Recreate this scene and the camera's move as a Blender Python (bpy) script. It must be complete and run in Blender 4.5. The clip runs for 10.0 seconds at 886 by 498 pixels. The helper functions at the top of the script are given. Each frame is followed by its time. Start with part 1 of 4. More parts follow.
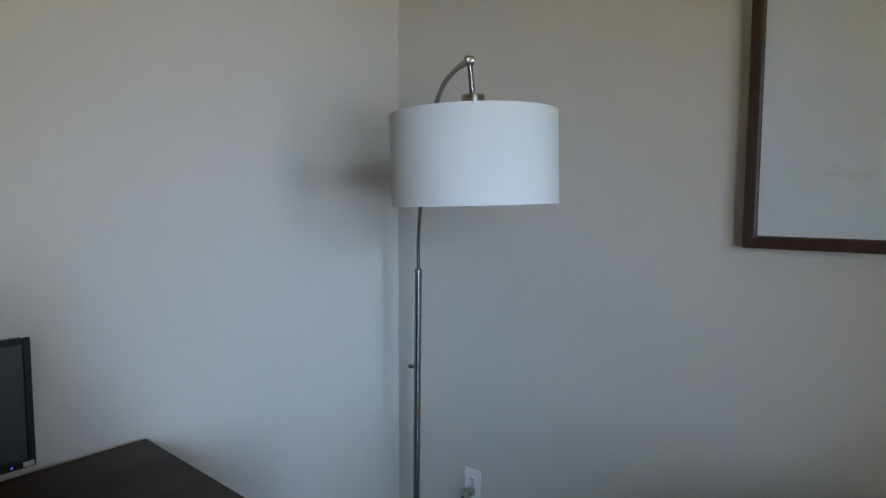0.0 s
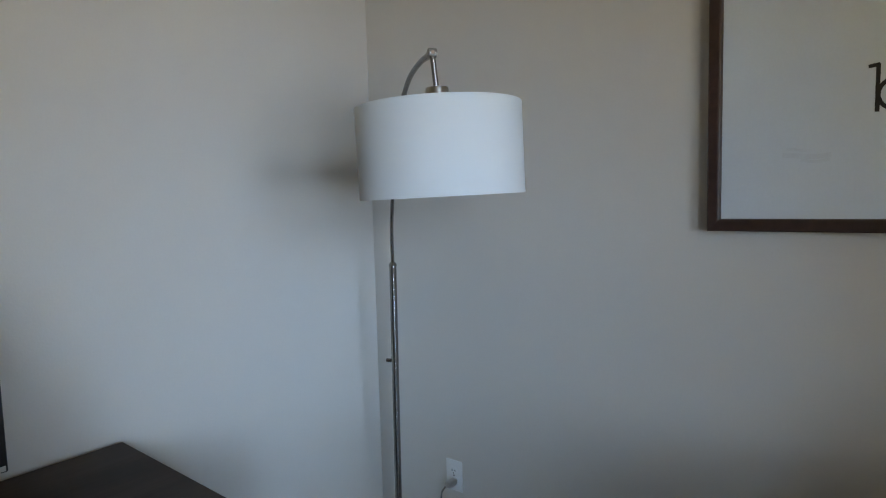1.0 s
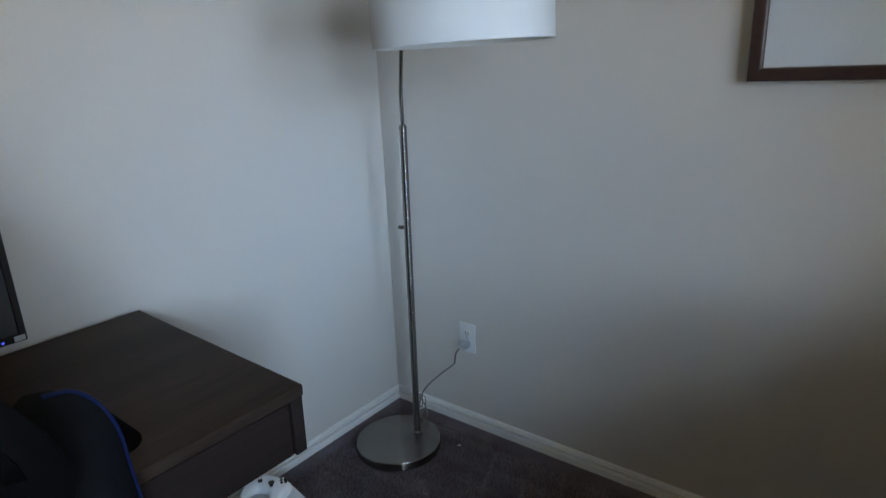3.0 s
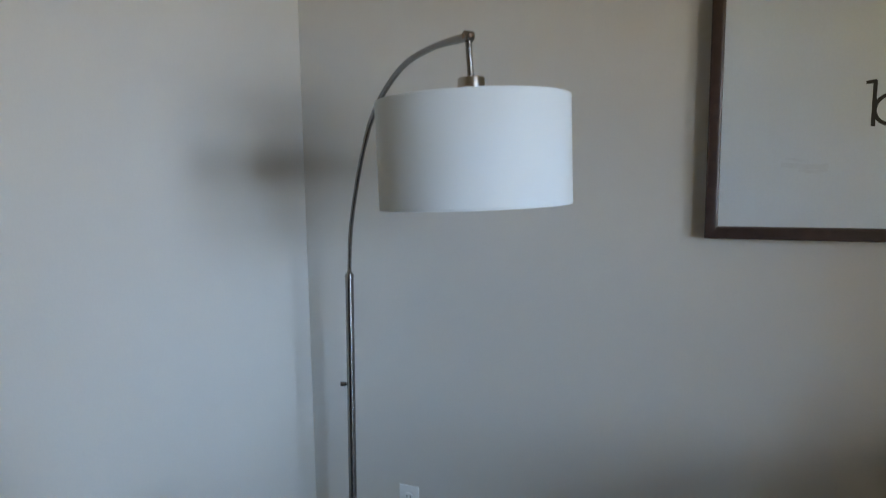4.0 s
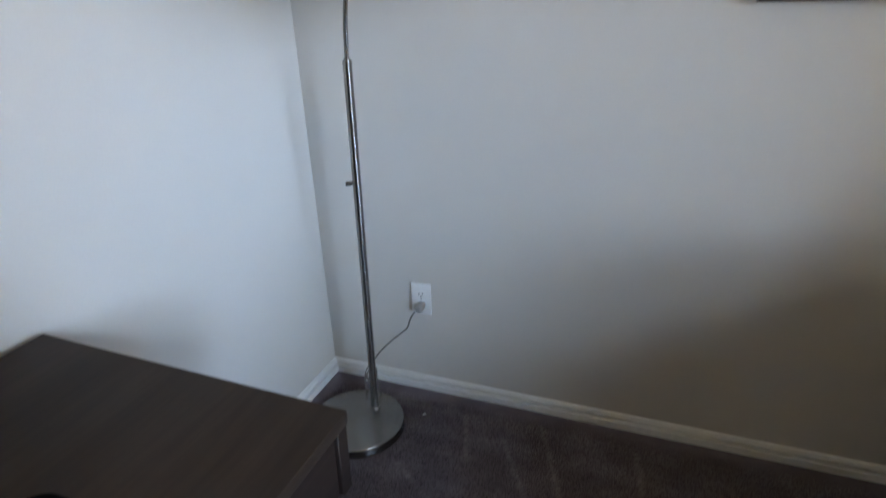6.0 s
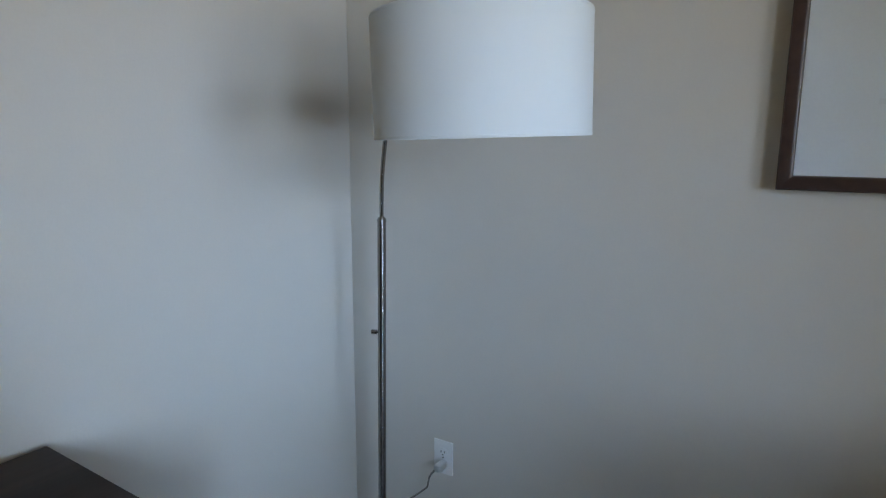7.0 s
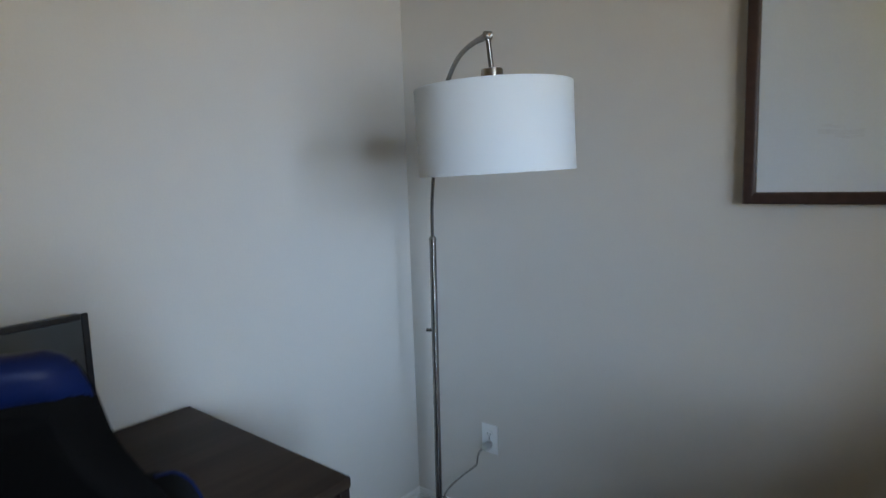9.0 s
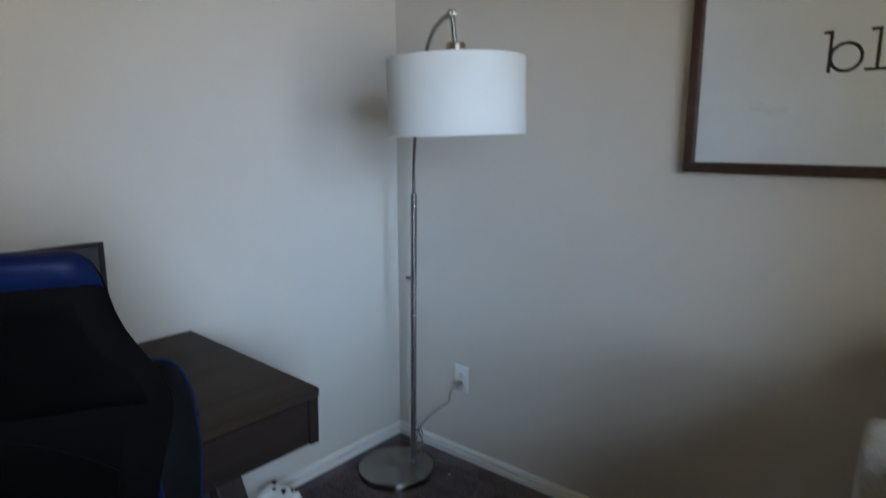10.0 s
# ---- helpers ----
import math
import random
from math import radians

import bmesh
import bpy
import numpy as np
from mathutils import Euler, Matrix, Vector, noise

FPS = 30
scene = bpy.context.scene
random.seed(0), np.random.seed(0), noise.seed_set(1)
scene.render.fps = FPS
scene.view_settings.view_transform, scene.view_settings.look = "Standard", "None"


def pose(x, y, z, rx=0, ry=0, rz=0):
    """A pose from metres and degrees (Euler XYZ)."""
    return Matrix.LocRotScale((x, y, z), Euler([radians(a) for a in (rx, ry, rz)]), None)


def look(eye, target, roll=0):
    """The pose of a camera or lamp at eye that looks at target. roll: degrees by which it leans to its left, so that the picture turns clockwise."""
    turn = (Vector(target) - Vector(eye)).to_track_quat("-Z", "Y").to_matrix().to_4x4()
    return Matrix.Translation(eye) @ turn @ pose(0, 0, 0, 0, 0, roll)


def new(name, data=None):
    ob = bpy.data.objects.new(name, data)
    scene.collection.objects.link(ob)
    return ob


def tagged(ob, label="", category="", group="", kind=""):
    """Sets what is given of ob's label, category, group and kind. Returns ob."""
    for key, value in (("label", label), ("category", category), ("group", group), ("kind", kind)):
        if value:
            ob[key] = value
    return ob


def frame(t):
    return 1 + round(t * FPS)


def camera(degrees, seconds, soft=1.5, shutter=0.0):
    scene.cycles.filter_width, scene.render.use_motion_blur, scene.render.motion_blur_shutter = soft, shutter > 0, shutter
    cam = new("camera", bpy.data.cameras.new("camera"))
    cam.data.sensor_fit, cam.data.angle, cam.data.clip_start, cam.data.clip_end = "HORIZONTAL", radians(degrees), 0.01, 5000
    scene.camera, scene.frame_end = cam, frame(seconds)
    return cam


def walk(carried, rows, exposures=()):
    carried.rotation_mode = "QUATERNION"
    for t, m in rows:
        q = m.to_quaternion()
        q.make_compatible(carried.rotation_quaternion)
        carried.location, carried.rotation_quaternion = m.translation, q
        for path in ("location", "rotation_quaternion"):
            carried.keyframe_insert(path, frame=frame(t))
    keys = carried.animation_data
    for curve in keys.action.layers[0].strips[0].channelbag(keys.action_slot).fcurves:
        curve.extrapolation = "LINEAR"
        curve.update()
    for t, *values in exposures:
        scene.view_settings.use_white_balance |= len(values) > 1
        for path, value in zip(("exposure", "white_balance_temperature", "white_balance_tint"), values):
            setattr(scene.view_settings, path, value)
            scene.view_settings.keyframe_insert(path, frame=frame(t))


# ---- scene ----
cam = camera(72.2, 10.0, soft=1.15, shutter=0.4)
PATH = [
    (0, (1.637, -1.703, 1.392), (0.364, -0.169, 1.233), 0.2),
    (0.5, (1.64, -1.702, 1.394), (0.352, -0.181, 1.232), 0.1),
    (0.8, (1.656, -1.697, 1.4), (0.426, -0.13, 1.219), -0.1),
    (1, (1.669, -1.693, 1.383), (0.44, -0.125, 1.21), -1.5),
    (1.2, (1.669, -1.691, 1.39), (0.43, -0.131, 1.219), -1.2),
    (1.5, (1.668, -1.691, 1.394), (0.453, -0.118, 1.17), -0.8),
    (1.8, (1.658, -1.688, 1.355), (0.437, -0.164, 0.921), -0.8),
    (2, (1.634, -1.698, 1.354), (0.422, -0.208, 0.795), -1.2),
    (2.1, (1.635, -1.692, 1.342), (0.447, -0.203, 0.732), -1.2),
    (2.2, (1.634, -1.703, 1.336), (0.443, -0.231, 0.691), -3.2),
    (3.3, (1.534, -1.663, 1.353), (0.358, -0.116, 0.879), -0.9),
    (3.5, (1.477, -1.669, 1.376), (0.384, -0.013, 1.121), 0.7),
    (3.8, (1.309, -1.705, 1.431), (0.435, 0.086, 1.27), -2.4),
    (4, (1.209, -1.726, 1.432), (0.454, 0.113, 1.207), -0.7),
    (4.2, (1.128, -1.738, 1.41), (0.441, 0.116, 1.114), -0.1),
    (4.5, (1.085, -1.741, 1.407), (0.363, 0.094, 1.074), -0.2),
    (4.8, (1.09, -1.715, 1.391), (0.387, 0.09, 0.896), -0.1),
    (5, (1.072, -1.703, 1.375), (0.378, 0.052, 0.714), 0.8),
    (5.5, (1.089, -1.659, 1.331), (0.388, -0.014, 0.436), -2.5),
    (6, (1.108, -1.643, 1.344), (0.431, 0.056, 0.535), -2.2),
    (6.2, (1.119, -1.66, 1.355), (0.425, 0.136, 0.814), -2.2),
    (7.3, (1.414, -1.496, 1.376), (0.273, 0.111, 1.032), 0.3),
    (7.5, (1.447, -1.479, 1.376), (0.258, 0.081, 0.985), -1.3),
    (7.8, (1.454, -1.515, 1.382), (0.151, -0.01, 1.183), -0.2),
    (8, (1.479, -1.519, 1.408), (0.178, -0.014, 1.204), -0.1),
    (8.2, (1.501, -1.542, 1.406), (0.22, -0.022, 1.194), -2.2),
    (8.5, (1.55, -1.623, 1.398), (0.329, -0.048, 1.239), -3.7),
    (8.7, (1.576, -1.699, 1.401), (0.322, -0.15, 1.243), -2.9),
    (9, (1.619, -1.838, 1.39), (0.391, -0.28, 1.137), -1.9),
    (9.3, (1.679, -1.916, 1.386), (0.498, -0.328, 1.1), -1.2),
    (9.5, (1.73, -1.933, 1.378), (0.512, -0.376, 1.074), -2.0),
    (9.8, (1.807, -1.935, 1.375), (0.534, -0.416, 1.107), -0.1),
    (10, (1.873, -1.925, 1.378), (0.611, -0.416, 1.016), 0.1),
]
EXPOSURES = [(0, -0.31, 6500, 10), (2.2, -0.30, 6500, 10), (3.5, -0.14, 6500, 10), (4.5, -0.17, 6500, 10), (4.8, -0.13, 6520, 10), (5.2, 0.05, 6590, 12), (5.5, 0.24, 6640, 13), (6.0, 0.41, 6680, 14), (6.2, 0.23, 6640, 13), (7.3, -0.22, 6500, 10), (8.0, -0.31, 6500, 10), (9.0, -0.25, 6500, 10), (10.0, -0.17, 6500, 10)]
walk(cam, [(t, look(eye, target, roll)) for t, eye, target, roll in PATH], EXPOSURES)

# ---------------------------------------------------------------- world and light
world = bpy.data.worlds.new("daylight")
scene.world = world
world.use_nodes = True
sky = world.node_tree.nodes.new("ShaderNodeTexSky")
sky.sky_type, sky.sun_disc = "NISHITA", False
sky.sun_elevation, sky.sun_rotation = radians(38), radians(265)
world.node_tree.nodes["Background"].inputs["Strength"].default_value = 0.1
world.node_tree.links.new(sky.outputs["Color"], world.node_tree.nodes["Background"].inputs["Color"])

sun = new("sun", bpy.data.lights.new("sun", "SUN"))
sun.data.energy, sun.data.angle, sun.data.color = 2.5, radians(0.5), (1.0, 0.95, 0.87)
sun.matrix_world = look((-6, -1, 5), (0, 0, 0))

ROOM_X, ROOM_Y, ROOM_Z = 3.3, -4.9, 2.44
WINDOW_YS, WINDOW_W, WINDOW_Z0, WINDOW_Z1 = (-1.72, -2.68), 0.68, 0.90, 2.06
WINDOW_MID = (WINDOW_Z0 + WINDOW_Z1) / 2
# daylight in each sash: cool light falling in from the sky, warm light thrown up by the sunlit ground
SKY_COLOR, GROUND_COLOR = (0.36, 0.62, 1.0), (1.0, 0.79, 0.37)
for wy, sky_y, ground_y, sky_power, ground_power in zip(WINDOW_YS, (-0.16, -0.24), (-0.10, -0.25), (1.74, 2.95), (2.12, 3.70)):
    for z in (WINDOW_MID - 0.31, WINDOW_MID + 0.31):
        for power, color, aim_y, aim_z, spread in ((sky_power, SKY_COLOR, sky_y, 0.86, 50), (ground_power, GROUND_COLOR, ground_y, 2.85, 104)):
            lamp = new("sky_light", bpy.data.lights.new("sky_light", "AREA"))
            lamp.data.shape, lamp.data.size, lamp.data.size_y = "RECTANGLE", WINDOW_W - 0.08, 0.45
            lamp.data.energy, lamp.data.color, lamp.data.spread = power, color, radians(spread)
            lamp.matrix_world = look((ROOM_X + 0.17, wy, z), (0, aim_y, aim_z))


# ---------------------------------------------------------------- materials
def shade_nodes(name):
    m = bpy.data.materials.new(name)
    m.use_nodes = True
    return m, m.node_tree.nodes, m.node_tree.links, m.node_tree.nodes["Principled BSDF"]


def material(name, color, rough=0.6, metal=0.0, var=0.12, scale=3.0, fine=90.0, fine_var=0.08, bump=0.15, depth=0.001,
             stretch=(1, 1, 1), rough_var=0.08, tint=None, specular=0.5, coat=0.0):
    """A surface with blotches at one scale, grain at another, fine relief and uneven gloss."""
    m, nodes, links, bsdf = shade_nodes(name)
    coords, spread = nodes.new("ShaderNodeTexCoord"), nodes.new("ShaderNodeMapping")
    spread.inputs["Scale"].default_value = stretch
    links.new(coords.outputs["Object"], spread.inputs["Vector"])
    big, small = nodes.new("ShaderNodeTexNoise"), nodes.new("ShaderNodeTexNoise")
    for tex, size, detail in ((big, scale, 4), (small, fine, 3)):
        tex.inputs["Scale"].default_value, tex.inputs["Detail"].default_value = size, detail
        links.new(spread.outputs["Vector"], tex.inputs["Vector"])
    second = tint or tuple(c * (1 - var * 2) for c in color)
    blotch = nodes.new("ShaderNodeMix")
    blotch.data_type = "RGBA"
    blotch.inputs[6].default_value, blotch.inputs[7].default_value = (*color, 1), (*second, 1)
    ramp = nodes.new("ShaderNodeMapRange")
    ramp.inputs["From Min"].default_value, ramp.inputs["From Max"].default_value = 0.35, 0.68
    links.new(big.outputs["Fac"], ramp.inputs["Value"])
    links.new(ramp.outputs["Result"], blotch.inputs["Factor"])
    grain = nodes.new("ShaderNodeMapRange")
    grain.inputs["From Min"].default_value, grain.inputs["From Max"].default_value = 0.3, 0.7
    grain.inputs["To Min"].default_value, grain.inputs["To Max"].default_value = 1 - fine_var, 1 + fine_var
    links.new(small.outputs["Fac"], grain.inputs["Value"])
    toned = nodes.new("ShaderNodeVectorMath")
    toned.operation = "SCALE"
    links.new(blotch.outputs[2], toned.inputs[0])
    links.new(grain.outputs["Result"], toned.inputs["Scale"])
    links.new(toned.outputs["Vector"], bsdf.inputs["Base Color"])
    gloss = nodes.new("ShaderNodeMapRange")
    gloss.inputs["To Min"].default_value = max(0.02, rough - rough_var)
    gloss.inputs["To Max"].default_value = min(1, rough + rough_var)
    links.new(big.outputs["Fac"], gloss.inputs["Value"])
    links.new(gloss.outputs["Result"], bsdf.inputs["Roughness"])
    if bump:
        relief = nodes.new("ShaderNodeBump")
        relief.inputs["Strength"].default_value, relief.inputs["Distance"].default_value = bump, depth
        links.new(small.outputs["Fac"], relief.inputs["Height"])
        links.new(relief.outputs["Normal"], bsdf.inputs["Normal"])
    bsdf.inputs["Metallic"].default_value = metal
    bsdf.inputs["Specular IOR Level"].default_value = specular
    bsdf.inputs["Coat Weight"].default_value = coat
    return m


WALL = material("wall_paint", (0.62, 0.585, 0.535), 0.75, var=0.015, scale=1.3, fine=160, fine_var=0.012, bump=0.25, depth=0.0012, specular=0.3)
CEILING = material("ceiling_paint", (0.78, 0.76, 0.72), 0.85, var=0.02, fine=120, bump=0.4, depth=0.002)
TRIM = material("trim_paint", (0.80, 0.79, 0.76), 0.42, var=0.03, scale=6, fine=60, fine_var=0.02, bump=0.08)
NICKEL = material("brushed_nickel", (0.29, 0.275, 0.26), 0.17, 1.0, var=0.05, scale=10, fine=500, fine_var=0.06, bump=0.0, depth=0.0003, stretch=(1, 1, 0.08))
NICKEL_FLAT = material("brushed_nickel_plate", (0.20, 0.137, 0.102), 0.42, 1.0, var=0.05, scale=8, fine=260, fine_var=0.06, bump=0.06, depth=0.0003, stretch=(0.15, 2.5, 1))
NICKEL_SATIN = material("satin_nickel", (0.47, 0.44, 0.41), 0.22, 1.0, var=0.04, scale=10, fine=500, fine_var=0.05, bump=0.04, depth=0.0003, stretch=(1, 1, 0.08))


def brush(m, amount, rough):
    """Fine brushing round an upright bar, which draws its highlights out along it."""
    nodes, links = m.node_tree.nodes, m.node_tree.links
    up = nodes.new("ShaderNodeCombineXYZ")
    up.inputs["Z"].default_value = 1.0
    bsdf = nodes["Principled BSDF"]
    links.new(up.outputs["Vector"], bsdf.inputs["Tangent"])
    bsdf.inputs["Anisotropic"].default_value = amount
    for link in list(bsdf.inputs["Roughness"].links):
        links.remove(link)
    bsdf.inputs["Roughness"].default_value = rough


brush(NICKEL, 0.97, 0.26)
brush(NICKEL_SATIN, 0.85, 0.36)
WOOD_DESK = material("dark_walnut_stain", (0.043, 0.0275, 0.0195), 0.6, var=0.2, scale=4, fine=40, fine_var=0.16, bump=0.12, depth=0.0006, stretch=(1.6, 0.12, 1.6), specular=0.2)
# the desktop's walnut again, with the shade on its upright faces put into the colour
WOOD_FACE_SHADED = material("dark_walnut_face_shaded", (0.024, 0.015, 0.012), 0.6, var=0.2, scale=4, fine=40, fine_var=0.16, bump=0.12, depth=0.0006, stretch=(1.6, 0.12, 2.2), specular=0.2)
WOOD_LEG = material("dark_walnut_leg", (0.030, 0.020, 0.016), 0.6, var=0.18, scale=6, fine=60, fine_var=0.25, bump=0.1, depth=0.0006, stretch=(1.6, 1.6, 0.15))
WOOD_FRAME = material("mahogany_frame", (0.052, 0.027, 0.021), 0.38, var=0.15, scale=8, fine=70, fine_var=0.22, bump=0.1, depth=0.0004, stretch=(0.5, 1, 0.5))
PAPER = material("art_paper", (0.64, 0.69, 0.735), 0.5, var=0.03, scale=3.5, fine=180, fine_var=0.015, bump=0.06, depth=0.0004)
INK = material("black_ink", (0.012, 0.012, 0.014), 0.55, var=0.1, fine=200, fine_var=0.2)
SMUDGE = material("grey_smudge", (0.60, 0.645, 0.685), 0.5, var=0.02, scale=30, fine=220, fine_var=0.03, bump=0.0)
PLASTIC_WHITE = material("white_plastic", (0.80, 0.80, 0.79), 0.35, var=0.02, fine=120, fine_var=0.01, bump=0.02)
PLASTIC_BLACK = material("black_plastic", (0.014, 0.014, 0.016), 0.4, var=0.1, fine=150, fine_var=0.1, bump=0.05)
SLOT = material("slot_black", (0.01, 0.01, 0.01), 0.7, var=0.1, bump=0)
SCREEN = material("monitor_screen", (0.06, 0.066, 0.07), 0.32, var=0.05, scale=4, fine=300, fine_var=0.02, bump=0, specular=0.6)
LEATHER_BLACK = material("black_leatherette", (0.0019, 0.0019, 0.0021), 0.7, specular=0.05, var=0.15, scale=7, fine=260, fine_var=0.12, bump=0.3, depth=0.0008)
LEATHER_WRAP = material("soft_black_leatherette", (0.0036, 0.0036, 0.0038), 0.7, specular=0.05, var=0.15, scale=7, fine=260, fine_var=0.12, bump=0.3, depth=0.0008)
LEATHER_GREY = material("charcoal_mesh_fabric", (0.009, 0.0105, 0.0125), 0.8, specular=0.08, var=0.15, scale=9, fine=420, fine_var=0.25, bump=0.4, depth=0.0008)
LEATHER_BLUE = material("royal_blue_leatherette", (0.0032, 0.011, 0.064), 0.5, specular=0.2, var=0.12, scale=8, fine=260, fine_var=0.1, bump=0.3, depth=0.0008)
PAD = material("mousepad_cloth", (0.004, 0.004, 0.0045), 0.95, specular=0.02, var=0.1, fine=500, fine_var=0.2, bump=0.2)
RUBBER = material("black_cable", (0.015, 0.015, 0.016), 0.5, var=0.1, bump=0)
SHERPA = material("pale_sherpa", (0.50, 0.50, 0.49), 0.95, var=0.08, scale=14, fine=130, fine_var=0.12, bump=0.9, depth=0.006)
EARTH = material("dry_lawn", (0.20, 0.17, 0.10), 0.95, var=0.2, scale=0.6, fine=12, fine_var=0.2, bump=0.3, depth=0.02)
BADGE = material("silver_sticker", (0.6, 0.6, 0.58), 0.35, var=0.05, bump=0)


def make_carpet(name, color):
    m, nodes, links, bsdf = shade_nodes(name)
    coords = nodes.new("ShaderNodeTexCoord")
    patch, lane, lane_map = nodes.new("ShaderNodeTexNoise"), nodes.new("ShaderNodeTexNoise"), nodes.new("ShaderNodeMapping")
    patch.inputs["Scale"].default_value, patch.inputs["Detail"].default_value = 9, 5
    links.new(coords.outputs["Object"], patch.inputs["Vector"])
    lane_map.inputs["Rotation"].default_value, lane_map.inputs["Scale"].default_value = (0, 0, radians(62)), (0.7, 9, 1)
    links.new(coords.outputs["Object"], lane_map.inputs["Vector"])
    lane.inputs["Scale"].default_value, lane.inputs["Detail"].default_value = 1.6, 2
    links.new(lane_map.outputs["Vector"], lane.inputs["Vector"])
    island = nodes.new("ShaderNodeNewGeometry")
    total = None
    for source, low, high, to_low, to_high in ((patch.outputs["Fac"], 0.3, 0.7, 0.8, 1.2), (lane.outputs["Fac"], 0.40, 0.75, 0.93, 1.18),
                                              (island.outputs["Random Per Island"], 0, 1, 0.7, 1.35)):
        step = nodes.new("ShaderNodeMapRange")
        for key, value in (("From Min", low), ("From Max", high), ("To Min", to_low), ("To Max", to_high)):
            step.inputs[key].default_value = value
        links.new(source, step.inputs["Value"])
        if total is None:
            total = step.outputs["Result"]
        else:
            times = nodes.new("ShaderNodeMath")
            times.operation = "MULTIPLY"
            links.new(total, times.inputs[0])
            links.new(step.outputs["Result"], times.inputs[1])
            total = times.outputs["Value"]
    tone = nodes.new("ShaderNodeVectorMath")
    tone.operation = "SCALE"
    tone.inputs[0].default_value = color
    links.new(total, tone.inputs["Scale"])
    links.new(tone.outputs["Vector"], bsdf.inputs["Base Color"])
    bsdf.inputs["Roughness"].default_value, bsdf.inputs["Specular IOR Level"].default_value = 0.95, 0.15
    return m


def make_shade_fabric():
    m, nodes, links, bsdf = shade_nodes("linen_shade")
    bsdf.inputs["Base Color"].default_value, bsdf.inputs["Roughness"].default_value = (0.808, 0.822, 0.818, 1), 0.9
    bsdf.inputs["Specular IOR Level"].default_value = 0.2
    coords, weave = nodes.new("ShaderNodeTexCoord"), nodes.new("ShaderNodeTexNoise")
    spread = nodes.new("ShaderNodeMapping")
    spread.inputs["Scale"].default_value = (1, 1, 0.05)
    links.new(coords.outputs["Object"], spread.inputs["Vector"])
    links.new(spread.outputs["Vector"], weave.inputs["Vector"])
    weave.inputs["Scale"].default_value, weave.inputs["Detail"].default_value = 260, 3
    relief = nodes.new("ShaderNodeBump")
    relief.inputs["Strength"].default_value, relief.inputs["Distance"].default_value = 0.25, 0.0006
    links.new(weave.outputs["Fac"], relief.inputs["Height"])
    links.new(relief.outputs["Normal"], bsdf.inputs["Normal"])
    glow, mix = nodes.new("ShaderNodeBsdfTranslucent"), nodes.new("ShaderNodeMixShader")
    glow.inputs["Color"].default_value = (0.80, 0.79, 0.75, 1)
    mix.inputs["Fac"].default_value = 0.28
    links.new(bsdf.outputs["BSDF"], mix.inputs[1])
    links.new(glow.outputs["BSDF"], mix.inputs[2])
    links.new(mix.outputs["Shader"], nodes["Material Output"].inputs["Surface"])
    return m


def make_glass(name, color=(1, 1, 1, 1), rough=0.0):
    m, nodes, links, bsdf = shade_nodes(name)
    bsdf.inputs["Base Color"].default_value, bsdf.inputs["Roughness"].default_value = color, rough
    bsdf.inputs["Transmission Weight"].default_value, bsdf.inputs["IOR"].default_value = 1.0, 1.45
    return m


def make_led():
    m, nodes, links, bsdf = shade_nodes("blue_led")
    bsdf.inputs["Base Color"].default_value = (0.05, 0.1, 0.9, 1)
    bsdf.inputs["Emission Color"].default_value, bsdf.inputs["Emission Strength"].default_value = (0.08, 0.12, 1, 1), 1.5
    return m


# the second carpet is paler: sheen of combed pile put into its colour
CARPET, COMBED_SHEEN = make_carpet("carpet_pile", (0.140, 0.119, 0.131)), make_carpet("carpet_pile_combed_sheen", (0.185, 0.160, 0.172))
SHADE_FABRIC, GLASS, LED = make_shade_fabric(), make_glass("window_glass"), make_led()
CORD = material("clear_silver_cord", (0.36, 0.33, 0.30), 0.22, 0.5, var=0.1, scale=40, fine=300, fine_var=0.15, bump=0.1)


# ---------------------------------------------------------------- mesh helpers
def thing(name, place=(0, 0, 0), turn=0.0):
    ob = new(name)
    ob.matrix_world = pose(*place, 0, 0, turn)
    ob.empty_display_size = 0.05
    return ob


def mesh_from(bm, name, mat, smooth=True):
    bmesh.ops.recalc_face_normals(bm, faces=bm.faces)
    data = bpy.data.meshes.new(name)
    bm.to_mesh(data)
    bm.free()
    data.materials.append(mat)
    for face in data.polygons:
        face.use_smooth = smooth
    if smooth:
        data.set_sharp_from_angle(angle=radians(38))
    return data


def part(name, bm, mat, parent, label="", smooth=True):
    """One mesh under a thing or a part, in the thing's own coordinates."""
    ob = new(name, mesh_from(bm, name, mat, smooth))
    ob.parent = parent
    return tagged(ob, label)


def solid(name, bm, mat, smooth=True):
    """A top-level mesh."""
    return new(name, mesh_from(bm, name, mat, smooth))


def box(bm, x0, x1, y0, y1, z0, z1, bevel=0.0, seg=2, m=None):
    made = bmesh.ops.create_cube(bm, size=1)["verts"]
    for v in made:
        v.co = Vector((x0 + (v.co.x + 0.5) * (x1 - x0), y0 + (v.co.y + 0.5) * (y1 - y0), z0 + (v.co.z + 0.5) * (z1 - z0)))
        if m:
            v.co = m @ v.co
    if bevel:
        edges = list({e for v in made for e in v.link_edges})
        bmesh.ops.bevel(bm, geom=edges, offset=bevel, segments=seg, profile=0.5, affect="EDGES")
    return bm


